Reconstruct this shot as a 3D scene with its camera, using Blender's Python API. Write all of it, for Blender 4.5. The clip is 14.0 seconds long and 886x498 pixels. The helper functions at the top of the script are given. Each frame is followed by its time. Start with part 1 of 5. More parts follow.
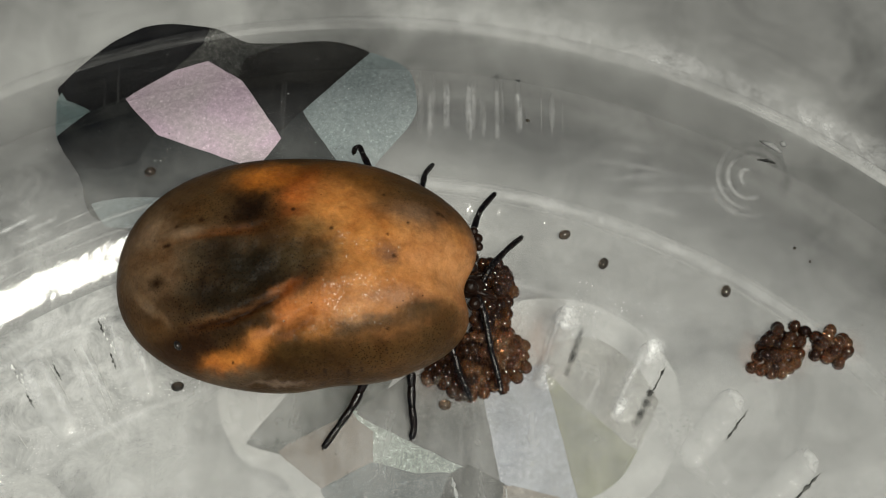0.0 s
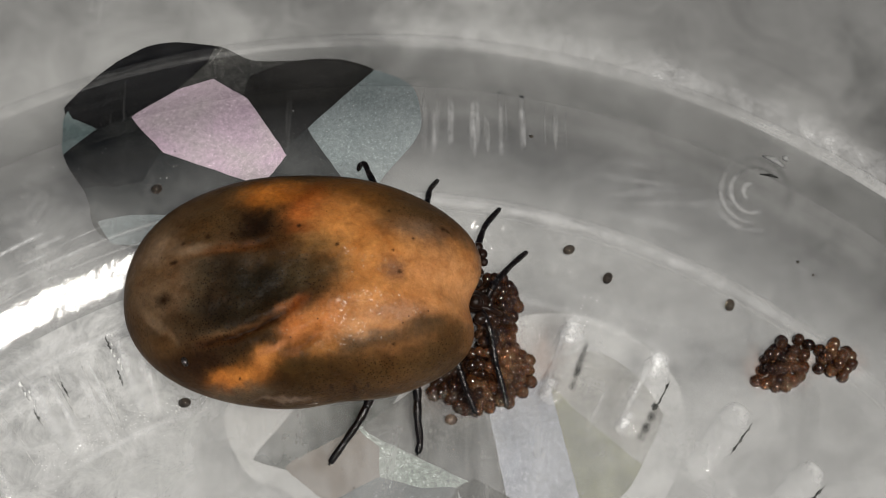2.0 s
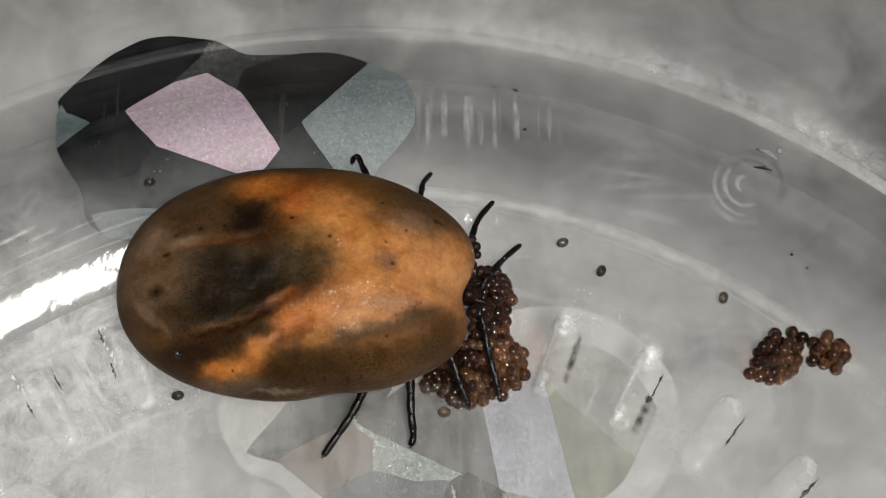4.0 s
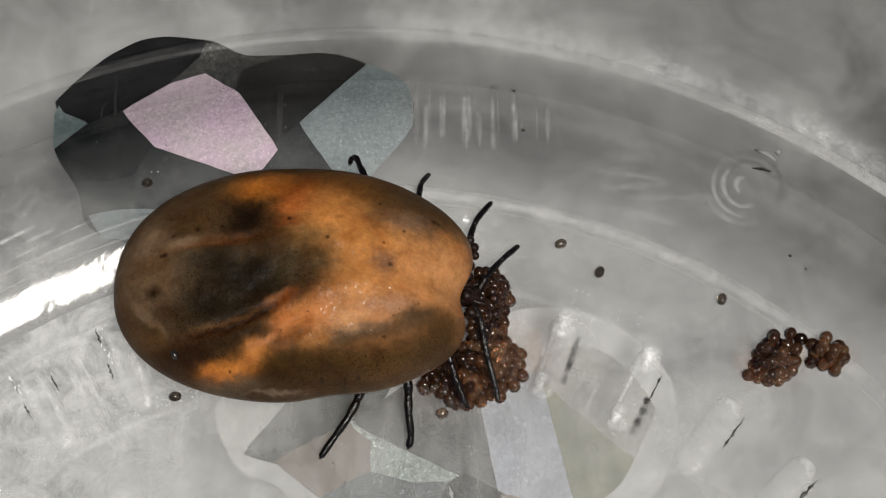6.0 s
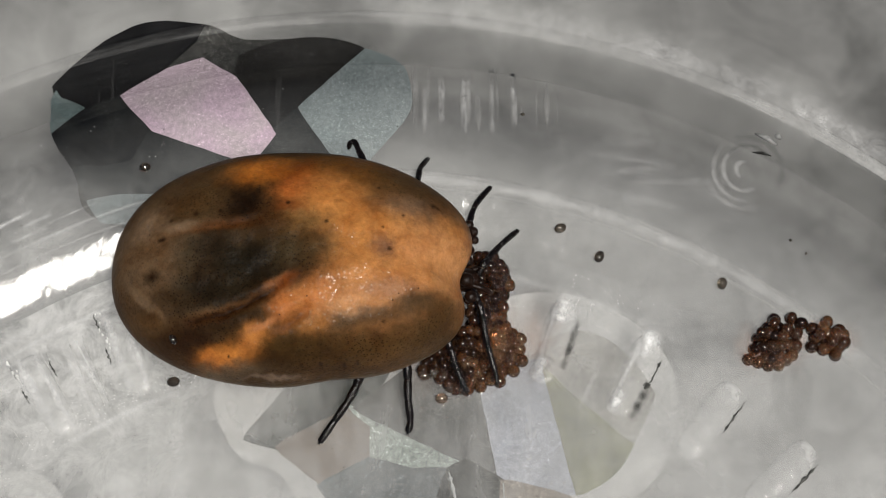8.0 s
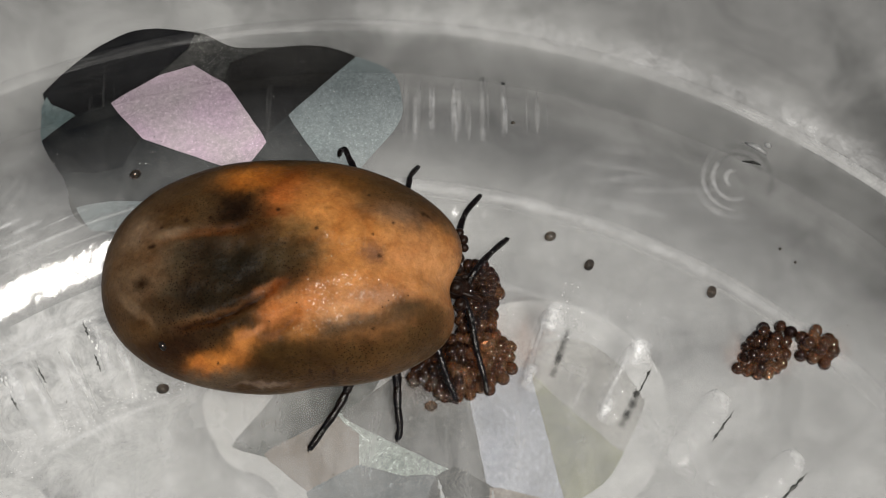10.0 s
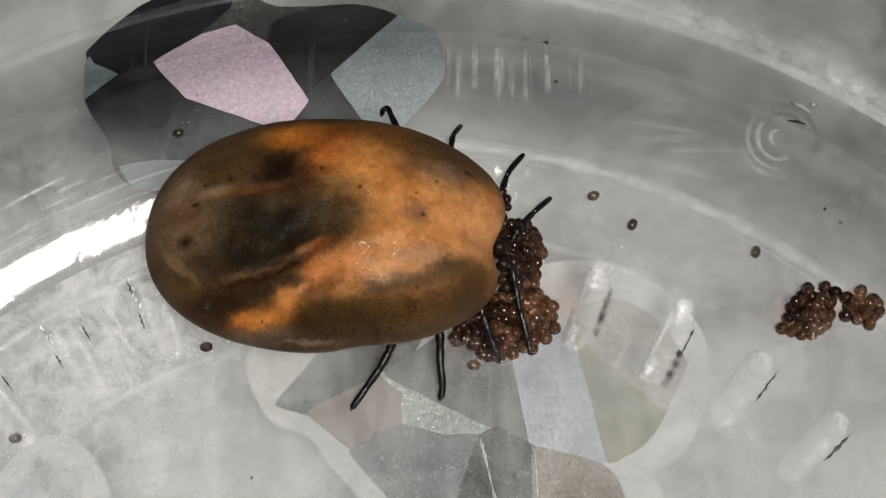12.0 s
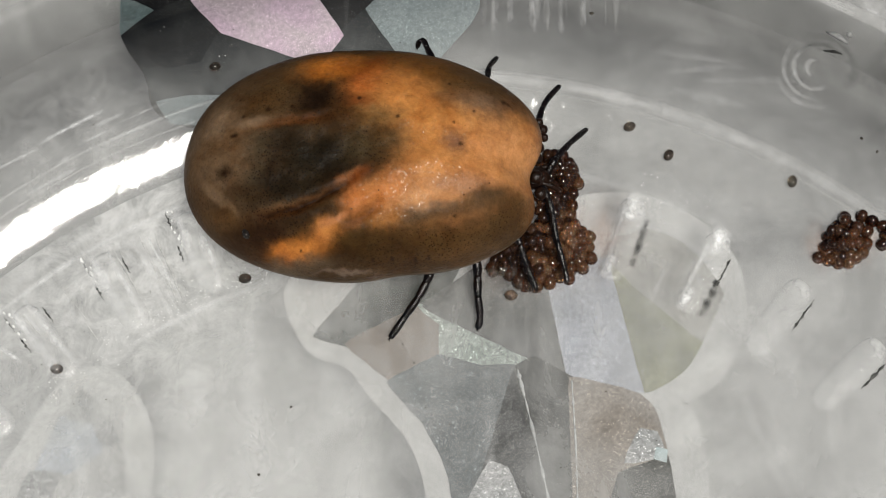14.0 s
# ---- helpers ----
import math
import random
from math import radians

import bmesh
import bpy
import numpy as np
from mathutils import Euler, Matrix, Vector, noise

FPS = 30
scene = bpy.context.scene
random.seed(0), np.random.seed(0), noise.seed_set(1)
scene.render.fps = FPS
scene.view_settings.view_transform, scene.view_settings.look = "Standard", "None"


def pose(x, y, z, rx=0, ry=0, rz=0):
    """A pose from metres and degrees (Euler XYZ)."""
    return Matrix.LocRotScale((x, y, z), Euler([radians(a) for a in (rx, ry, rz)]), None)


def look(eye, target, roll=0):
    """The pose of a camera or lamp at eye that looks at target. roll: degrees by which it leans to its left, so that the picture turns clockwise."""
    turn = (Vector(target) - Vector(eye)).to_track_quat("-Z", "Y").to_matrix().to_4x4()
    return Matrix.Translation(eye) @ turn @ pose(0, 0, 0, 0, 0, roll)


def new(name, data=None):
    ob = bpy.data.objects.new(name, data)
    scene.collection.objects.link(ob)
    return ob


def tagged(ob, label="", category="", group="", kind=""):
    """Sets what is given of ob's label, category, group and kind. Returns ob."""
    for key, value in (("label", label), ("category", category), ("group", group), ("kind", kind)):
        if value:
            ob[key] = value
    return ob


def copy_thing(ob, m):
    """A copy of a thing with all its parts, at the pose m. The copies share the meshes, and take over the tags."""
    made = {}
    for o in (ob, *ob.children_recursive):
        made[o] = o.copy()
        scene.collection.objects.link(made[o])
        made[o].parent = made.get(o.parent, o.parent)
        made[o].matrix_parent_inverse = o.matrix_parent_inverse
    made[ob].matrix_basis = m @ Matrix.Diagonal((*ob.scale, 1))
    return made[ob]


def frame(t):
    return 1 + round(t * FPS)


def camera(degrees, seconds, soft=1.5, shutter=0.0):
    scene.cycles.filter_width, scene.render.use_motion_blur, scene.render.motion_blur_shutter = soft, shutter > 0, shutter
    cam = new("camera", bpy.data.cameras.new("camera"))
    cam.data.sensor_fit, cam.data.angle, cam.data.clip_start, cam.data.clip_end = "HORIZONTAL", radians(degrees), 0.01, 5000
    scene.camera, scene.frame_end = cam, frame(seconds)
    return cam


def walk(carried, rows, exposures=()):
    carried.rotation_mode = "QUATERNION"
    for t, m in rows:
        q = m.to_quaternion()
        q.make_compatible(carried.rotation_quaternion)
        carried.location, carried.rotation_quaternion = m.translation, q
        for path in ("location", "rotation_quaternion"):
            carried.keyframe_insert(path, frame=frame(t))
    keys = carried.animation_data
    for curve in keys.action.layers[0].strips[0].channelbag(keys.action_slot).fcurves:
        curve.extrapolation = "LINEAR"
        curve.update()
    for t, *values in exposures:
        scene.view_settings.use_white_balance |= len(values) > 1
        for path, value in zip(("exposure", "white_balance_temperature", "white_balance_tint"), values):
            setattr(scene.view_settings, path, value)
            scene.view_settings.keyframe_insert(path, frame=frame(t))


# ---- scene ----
MM = 0.001  # the plan below is in millimetres
CX, CY = -2.8, -22.2  # middle of the dish
GROUND = -9.0  # table top; the inside of the dish floor is at 0
UNDER = -1.95  # underside of the dish floor, where the stickers are glued

# camera: a phone held over the dish; seconds, place in mm, turn in degrees
cam = camera(30.0, 14.0, soft=1.1)
ROWS = [
    (0.0, 0.077, -19.786, 55.039, 20.03, 0.01, 0.00),
    (0.2, 0.131, -19.824, 55.167, 20.39, 0.11, 0.00),
    (0.5, 0.211, -19.881, 55.358, 20.52, 0.22, 0.01),
    (1.0, 0.104, -19.660, 55.449, 20.57, 0.12, -0.18),
    (1.5, 0.164, -19.795, 55.351, 20.67, 0.11, -0.28),
    (2.0, -0.036, -19.911, 55.319, 20.59, 0.17, -0.26),
    (2.5, 0.104, -20.081, 55.247, 20.64, 0.13, -0.36),
    (3.0, 0.225, -20.121, 55.118, 20.78, 0.16, -0.35),
    (3.2, 0.204, -20.155, 55.139, 20.68, 0.23, -0.29),
    (5.3, 0.176, -20.329, 55.000, 20.85, 0.05, -0.30),
    (5.5, 0.179, -20.246, 54.949, 20.70, 0.20, -0.23),
    (6.0, 0.260, -20.269, 55.008, 20.81, 0.16, -0.24),
    (6.5, 0.102, -20.323, 54.859, 20.51, 0.33, -0.19),
    (6.8, 0.082, -20.344, 54.784, 20.44, 0.38, -0.18),
    (7.0, 0.069, -20.358, 54.734, 20.10, 0.41, -0.18),
    (7.5, 0.113, -20.284, 54.782, 20.28, 0.16, -0.24),
    (8.0, 0.133, -20.328, 54.751, 20.42, 0.03, -0.33),
    (8.2, 0.139, -20.346, 54.748, 20.45, -0.01, -0.33),
    (10.3, 0.206, -20.537, 54.720, 20.90, -0.30, -0.28),
    (10.5, 0.212, -20.555, 54.717, 20.53, -0.22, -0.28),
    (10.6, 0.105, -20.582, 54.705, 20.44, -0.03, -0.18),
    (10.7, -0.003, -20.610, 54.693, 20.13, 0.32, -0.08),
    (10.8, -0.110, -20.637, 54.680, 19.87, 0.60, 0.03),
    (10.9, -0.218, -20.665, 54.668, 19.76, 0.74, 0.13),
    (11.0, -0.325, -20.692, 54.656, 19.56, 0.76, 0.23),
    (11.2, -0.408, -20.686, 54.652, 19.59, 0.91, 0.24),
    (11.5, -0.532, -20.678, 54.647, 19.43, 0.82, 0.25),
    (11.7, -0.382, -20.668, 54.624, 19.61, 1.06, 0.24),
    (12.0, -0.156, -20.654, 54.589, 19.64, 0.73, 0.23),
    (12.2, -0.184, -20.659, 54.606, 19.76, 0.36, 0.18),
    (12.5, -0.225, -20.667, 54.632, 19.69, 0.35, 0.10),
    (12.7, -0.357, -20.897, 54.726, 19.00, 0.19, 0.09),
    (12.8, -0.422, -21.013, 54.774, 18.49, 0.48, 0.08),
    (12.9, -0.488, -21.128, 54.821, 18.72, 0.92, 0.08),
    (13.0, -0.554, -21.243, 54.868, 19.13, 1.18, 0.07),
    (13.1, -0.509, -21.324, 54.798, 19.62, 1.13, 0.08),
    (13.3, -0.418, -21.487, 54.659, 19.61, 1.40, 0.11),
    (13.5, -0.327, -21.650, 54.520, 18.97, 1.29, 0.14),
    (13.6, -0.392, -21.668, 54.509, 18.79, 1.41, 0.16),
    (13.7, -0.457, -21.686, 54.498, 18.44, 1.33, 0.18),
    (13.8, -0.521, -21.703, 54.488, 18.23, 1.59, 0.20),
    (13.9, -0.586, -21.721, 54.477, 18.22, 1.43, 0.22),
    (14.0, -0.651, -21.739, 54.466, 18.32, 1.55, 0.24),
]
walk(cam, [(t, pose(x * MM, y * MM, z * MM, rx, ry, rz)) for t, x, y, z, rx, ry, rz in ROWS],
     exposures=((0.0, -0.12, 6750, 2), (0.8, -0.10, 6620, 8), (5.5, -0.08, 6600, 8), (10.5, -0.02, 6600, 8), (12.5, -0.04, 6600, 8), (13.5, -0.06, 6580, 8), (14.0, 0.08, 6550, 7)))

# ---- light ----
SUN = Vector((0.20, -0.33, 0.92)).normalized()
world = bpy.data.worlds.new("sky")
scene.world = world
world.use_nodes = True
wn = world.node_tree.nodes
sky = wn.new("ShaderNodeTexSky")
sky.sky_type, sky.sun_disc = "NISHITA", False
sky.air_density, sky.dust_density, sky.ozone_density = 0.6, 1.5, 0.5
sky.sun_elevation = math.asin(SUN.z)
sky.sun_rotation = math.atan2(SUN.x, SUN.y)
world.node_tree.links.new(sky.outputs[0], wn["Background"].inputs[0])
wn["Background"].inputs[1].default_value = 0.028
sun = new("sun", bpy.data.lights.new("sun", "SUN"))
sun.data.energy, sun.data.angle, sun.data.color = 4.05, radians(20.0), (1.0, 0.965, 0.92)
sun.matrix_world = look(SUN, (0, 0, 0))


# ---- materials ----
class Mat:
    """A node material under construction."""

    def __init__(self, name):
        self.m = bpy.data.materials.new(name)
        self.m.use_nodes = True
        self.t = self.m.node_tree
        self.bsdf = self.t.nodes["Principled BSDF"]
        self.out = self.t.nodes["Material Output"]

    def n(self, kind, **values):
        node = self.t.nodes.new("ShaderNode" + kind)
        for key, value in values.items():
            node.inputs[key.replace("_", " ")].default_value = value
        return node

    def link(self, a, b):
        self.t.links.new(a, b)

    def set(self, **values):
        for key, value in values.items():
            self.bsdf.inputs[key.replace("_", " ")].default_value = value
        return self

    def coords(self):
        return self.t.nodes.new("ShaderNodeTexCoord").outputs["Object"]

    def noise(self, per_mm, detail=4.0, rough=0.55, distort=0.0):
        node = self.n("TexNoise", Scale=per_mm / MM, Detail=detail, Roughness=rough, Distortion=distort)
        self.link(self.coords(), node.inputs["Vector"])
        return node.outputs["Fac"]

    def ramp(self, fac, *stops):
        node = self.t.nodes.new("ShaderNodeValToRGB")
        el = node.color_ramp.elements
        while len(el) < len(stops):
            el.new(0.5)
        for e, (at, c) in zip(el, stops):
            e.position = at
            e.color = (*c, 1) if len(c) == 3 else c
        self.link(fac, node.inputs[0])
        return node.outputs[0]

    def mix(self, fac, a, b, how="MIX"):
        node = self.t.nodes.new("ShaderNodeMix")
        node.data_type, node.blend_type = "RGBA", how
        for i, v in ((0, fac), (6, a), (7, b)):
            if isinstance(v, (int, float)):
                node.inputs[i].default_value = v
            elif isinstance(v, tuple):
                node.inputs[i].default_value = (*v, 1)
            else:
                self.link(v, node.inputs[i])
        return node.outputs[2]

    def bump(self, fac, depth_mm, strength=1.0, into=None):
        node = self.n("Bump", Strength=strength, Distance=depth_mm * MM)
        self.link(fac, node.inputs["Height"])
        if into is not None:
            self.link(into, node.inputs["Normal"])
        self.link(node.outputs[0], self.bsdf.inputs["Normal"])
        return node.outputs[0]

    def color(self, socket):
        self.link(socket, self.bsdf.inputs["Base Color"])
        return self


def grey(v):
    return (v, v, v)


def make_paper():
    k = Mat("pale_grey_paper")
    # brightness falloff painted into the sheet: white round one spot, ever greyer away from it, with ragged drifts
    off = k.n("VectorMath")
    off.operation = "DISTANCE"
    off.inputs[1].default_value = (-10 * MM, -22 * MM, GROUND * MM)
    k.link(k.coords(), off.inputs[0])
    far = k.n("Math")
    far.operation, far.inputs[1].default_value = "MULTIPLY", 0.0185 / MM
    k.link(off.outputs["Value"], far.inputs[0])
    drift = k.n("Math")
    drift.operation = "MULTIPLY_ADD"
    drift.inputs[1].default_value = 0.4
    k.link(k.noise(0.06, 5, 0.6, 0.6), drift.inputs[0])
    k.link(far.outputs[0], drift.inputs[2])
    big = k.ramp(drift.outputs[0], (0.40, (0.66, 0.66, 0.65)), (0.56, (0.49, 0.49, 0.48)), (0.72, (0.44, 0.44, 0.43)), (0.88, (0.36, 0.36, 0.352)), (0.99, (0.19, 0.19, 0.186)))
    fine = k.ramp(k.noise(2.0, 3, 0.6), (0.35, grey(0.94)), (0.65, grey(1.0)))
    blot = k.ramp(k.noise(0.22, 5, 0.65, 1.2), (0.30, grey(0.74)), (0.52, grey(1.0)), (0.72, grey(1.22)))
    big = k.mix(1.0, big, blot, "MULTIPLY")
    # two dimmer areas, painted darker into the sheet's colour
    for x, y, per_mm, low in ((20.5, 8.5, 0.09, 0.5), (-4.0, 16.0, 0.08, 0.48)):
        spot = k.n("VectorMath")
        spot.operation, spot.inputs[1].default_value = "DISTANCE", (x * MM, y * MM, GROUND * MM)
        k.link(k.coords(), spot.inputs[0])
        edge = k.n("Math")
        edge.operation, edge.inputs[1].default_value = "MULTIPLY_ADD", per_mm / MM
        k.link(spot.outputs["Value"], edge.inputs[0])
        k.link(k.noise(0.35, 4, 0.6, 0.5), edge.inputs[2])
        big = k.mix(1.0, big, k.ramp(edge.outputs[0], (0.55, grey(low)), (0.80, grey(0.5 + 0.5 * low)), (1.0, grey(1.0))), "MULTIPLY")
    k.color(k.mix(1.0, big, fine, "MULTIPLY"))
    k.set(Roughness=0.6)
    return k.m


def make_plastic(name, milk_low, milk_high, scale, gloss=0.10, tint=(0.80, 0.80, 0.785), relief=0.02, rough=None, worn=False, share=None, passing=0.955, ends=None, thick=None, per_mm=2.6, smear=0.0, cloud=(), wipe=0.0):
    """Clear moulded plastic with a slight milky haze: part passes straight through, part is scattered, and the skin is glossy."""
    k = Mat(name)
    k.set(Roughness=0.5)
    k.bsdf.inputs["Specular IOR Level"].default_value = 0.0
    grain = k.ramp(k.noise(6.0, 3, 0.7), (0.3, grey(0.9)), (0.7, grey(1.0)))
    k.color(k.mix(1.0, tint, grain, "MULTIPLY"))
    clear = k.t.nodes.new("ShaderNodeBsdfTransparent")
    clear.inputs[0].default_value = (passing, passing, passing, 1)
    # tint by radius: the refraction's dark band at the wall foot, painted in
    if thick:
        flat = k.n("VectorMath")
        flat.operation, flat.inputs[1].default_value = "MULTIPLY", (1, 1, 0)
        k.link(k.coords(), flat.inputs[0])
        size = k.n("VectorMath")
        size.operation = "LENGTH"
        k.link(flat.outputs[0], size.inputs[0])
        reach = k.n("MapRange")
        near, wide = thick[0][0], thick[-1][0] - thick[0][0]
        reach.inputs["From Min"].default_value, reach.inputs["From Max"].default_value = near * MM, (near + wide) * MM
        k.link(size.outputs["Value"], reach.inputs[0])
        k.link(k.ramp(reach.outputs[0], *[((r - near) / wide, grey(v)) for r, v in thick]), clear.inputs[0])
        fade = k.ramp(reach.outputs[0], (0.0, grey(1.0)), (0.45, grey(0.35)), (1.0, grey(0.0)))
    haze = k.ramp(k.noise(scale, 6, 0.62, 0.8), (0.32, grey(milk_low)), (0.68, grey(milk_high)))
    if thick:
        haze = k.mix(1.0, haze, fade, "MULTIPLY")
    if ends:
        split = k.t.nodes.new("ShaderNodeSeparateXYZ")
        k.link(k.coords(), split.inputs[0])
        reach = k.n("MapRange")
        reach.inputs["From Min"].default_value, reach.inputs["From Max"].default_value = ends[0] * MM, ends[1] * MM
        k.link(split.outputs[0], reach.inputs[0])
        haze = k.mix(k.ramp(reach.outputs[0], (0.0, grey(0.08)), (0.12, grey(0.0)), (0.70, grey(0.05)), (0.92, grey(1.0))), haze, k.ramp(k.noise(2.5, 3, 0.6), (0.35, grey(0.12)), (0.65, grey(0.5))))
    if worn:
        wear = k.t.nodes.new("ShaderNodeVertexColor")
        wear.layer_name = "wear"
        haze = k.mix(1.0, haze, wear.outputs[0], "MULTIPLY")
    # white specks in the haze paint in the sparkle of the plastic
    specks = k.ramp(k.noise(11.0, 2, 0.9), (0.66, grey(0.0)), (0.76, grey(0.25)))
    patches = k.ramp(k.noise(0.4, 3, 0.6), (0.42, grey(0.0)), (0.58, grey(1.0)))
    haze = k.mix(1.0, haze, k.mix(1.0, specks, patches, "MULTIPLY"), "ADD")
    turn = k.n("Mapping", Rotation=(0, 0, 0.5), Scale=(1.0, 0.06, 1.0))
    k.link(k.coords(), turn.inputs["Vector"])
    hair = k.n("TexNoise", Scale=2.2 / MM, Detail=3, Roughness=0.6, Distortion=0.3)
    k.link(turn.outputs[0], hair.inputs["Vector"])
    haze = k.mix(1.0, haze, k.mix(1.0, k.ramp(hair.outputs["Fac"], (0.66, grey(0.0)), (0.76, grey(0.12))), patches, "MULTIPLY"), "ADD")
    for cx, cy, wide, much in cloud:
        # a whitened patch, ragged at its border: glare on the left painted into the haze
        off = k.n("VectorMath")
        off.operation, off.inputs[1].default_value = "DISTANCE", (cx * MM, cy * MM, 0)
        k.link(k.coords(), off.inputs[0])
        near = k.n("MapRange")
        near.inputs["From Min"].default_value, near.inputs["From Max"].default_value = wide * MM, wide * 0.3 * MM
        k.link(off.outputs["Value"], near.inputs[0])
        rags = k.ramp(k.noise(0.9, 6, 0.7, 0.5), (0.36, grey(0.1 * much)), (0.64, grey(1.25 * much)))
        haze = k.mix(1.0, haze, k.mix(1.0, near.outputs[0], rags, "MULTIPLY"), "ADD")
    if wipe:
        # broad marks of a cloth, all in one direction
        turn = k.n("Mapping", Rotation=(0, 0, -0.42), Scale=(1.0, 0.1, 1.0))
        k.link(k.coords(), turn.inputs["Vector"])
        marks = k.n("TexNoise", Scale=0.7 / MM, Detail=5, Roughness=0.6, Distortion=0.4)
        k.link(turn.outputs[0], marks.inputs["Vector"])
        haze = k.mix(1.0, haze, k.ramp(marks.outputs["Fac"], (0.50, grey(0.0)), (0.72, grey(wipe))), "ADD")
    if smear:
        # rubbed streaks that run round the dish
        split = k.t.nodes.new("ShaderNodeSeparateXYZ")
        k.link(k.coords(), split.inputs[0])
        round_ = k.n("Math")
        round_.operation = "ARCTAN2"
        k.link(split.outputs[1], round_.inputs[0])
        k.link(split.outputs[0], round_.inputs[1])
        out = k.n("VectorMath")
        out.operation = "LENGTH"
        k.link(k.coords(), out.inputs[0])
        polar = k.t.nodes.new("ShaderNodeCombineXYZ")
        k.link(round_.outputs[0], polar.inputs[0])
        for node, at in ((out, 1), (split, 2)):
            scaled = k.n("Math")
            scaled.operation, scaled.inputs[1].default_value = "MULTIPLY", 0.45 / MM
            k.link(node.outputs["Value"] if at == 1 else node.outputs[2], scaled.inputs[0])
            k.link(scaled.outputs[0], polar.inputs[at])
        rub = k.n("TexNoise", Scale=5.0, Detail=5, Roughness=0.65, Distortion=0.2)
        k.link(polar.outputs[0], rub.inputs["Vector"])
        haze = k.mix(1.0, haze, k.ramp(rub.outputs["Fac"], (0.48, grey(0.0)), (0.72, grey(smear))), "ADD")
    body = k.t.nodes.new("ShaderNodeMixShader")
    k.link(haze, body.inputs[0])
    k.link(clear.outputs[0], body.inputs[1])
    glow = k.n("BsdfTranslucent", Color=(*tint, 1))
    both = k.n("MixShader", Fac=0.35)
    k.link(k.bsdf.outputs[0], both.inputs[1])
    k.link(glow.outputs[0], both.inputs[2])
    k.link(both.outputs[0], body.inputs[2])
    shine = k.n("BsdfAnisotropic", Roughness=gloss)
    wave = k.bump(k.noise(0.35, 3, 0.5, 0.4), relief * 4, 0.5)
    fine = k.bump(k.noise(per_mm, 2, 0.6), rough, 0.8, wave) if rough else k.bump(k.noise(9.0, 4, 0.75), relief * 0.4, 0.5, wave)
    k.link(fine, shine.inputs["Normal"])
    fres = k.n("Fresnel", IOR=1.5)
    k.link(wave, fres.inputs["Normal"])
    top = k.t.nodes.new("ShaderNodeMixShader")
    if share is None:
        k.link(fres.outputs[0], top.inputs[0])
    else:
        top.inputs[0].default_value = share
    k.link(body.outputs[0], top.inputs[1])
    k.link(shine.outputs[0], top.inputs[2])
    k.link(top.outputs[0], k.out.inputs[0])
    return k.m


def make_soft_mark(name="worn_plastic_skin", low=(0.80, 0.80, 0.80), high=(0.90, 0.90, 0.90), thin=0.12):
    """Soft marks on the plastic skin: painted glints, shade and tints as well as fine scratches, thinning out towards
    the edge of each streak.
    """
    k = Mat(name)
    wear = k.t.nodes.new("ShaderNodeVertexColor")
    wear.layer_name = "wear"
    cloud = k.ramp(k.noise(1.1, 6, 0.7, 0.6), (0.34, grey(thin)), (0.66, grey(1.0)))
    fleck = k.ramp(k.noise(7.0, 3, 0.8), (0.35, grey(0.7)), (0.65, grey(1.15)))
    haze = k.mix(1.0, k.mix(1.0, wear.outputs[0], cloud, "MULTIPLY"), fleck, "MULTIPLY")
    k.color(k.ramp(k.noise(4.0, 3, 0.6), (0.3, low), (0.7, high)))
    k.set(Roughness=0.45)
    k.bsdf.inputs["Specular IOR Level"].default_value = 0.4
    k.bump(k.noise(6.0, 3, 0.7), 0.03, 0.7)
    clear = k.t.nodes.new("ShaderNodeBsdfTransparent")
    body = k.t.nodes.new("ShaderNodeMixShader")
    k.link(haze, body.inputs[0])
    k.link(clear.outputs[0], body.inputs[1])
    k.link(k.bsdf.outputs[0], body.inputs[2])
    k.link(body.outputs[0], k.out.inputs[0])
    return k.m


def make_foil(name, a, b, rough=0.45, metal=0.35, per_mm=0.5, grit=0.4):
    """Holographic foil: a soft drift between two tints, a fine sparkling grain, an edge that thins out."""
    k = Mat(name)
    drift = k.ramp(k.noise(per_mm, 2, 0.5, 0.3), (0.35, a), (0.65, b))
    grain = k.ramp(k.noise(7.0, 3, 0.7), (0.30, grey(1 - 0.5 * grit)), (0.52, grey(1.0)), (0.72, grey(1 + 0.55 * grit)))
    spark = k.ramp(k.noise(13.0, 2, 0.8), (0.60, grey(1.0)), (0.70, grey(1 + 3.5 * grit * grit + grit)))
    k.color(k.mix(1.0, k.mix(1.0, drift, grain, "MULTIPLY"), spark, "MULTIPLY"))
    k.set(Roughness=rough, Metallic=metal)
    k.bsdf.inputs["Specular IOR Level"].default_value = 0.1
    thin = k.t.nodes.new("ShaderNodeVertexColor")
    thin.layer_name = "cover"
    ragged = k.mix(1.0, thin.outputs[0], k.ramp(k.noise(3.5, 4, 0.7), (0.3, grey(0.0)), (0.7, grey(0.5))), "ADD")
    clear = k.t.nodes.new("ShaderNodeBsdfTransparent")
    body = k.t.nodes.new("ShaderNodeMixShader")
    k.link(k.ramp(ragged, (0.25, grey(0.0)), (0.95, grey(1.0))), body.inputs[0])
    k.link(clear.outputs[0], body.inputs[1])
    k.link(k.bsdf.outputs[0], body.inputs[2])
    k.link(body.outputs[0], k.out.inputs[0])
    return k.m


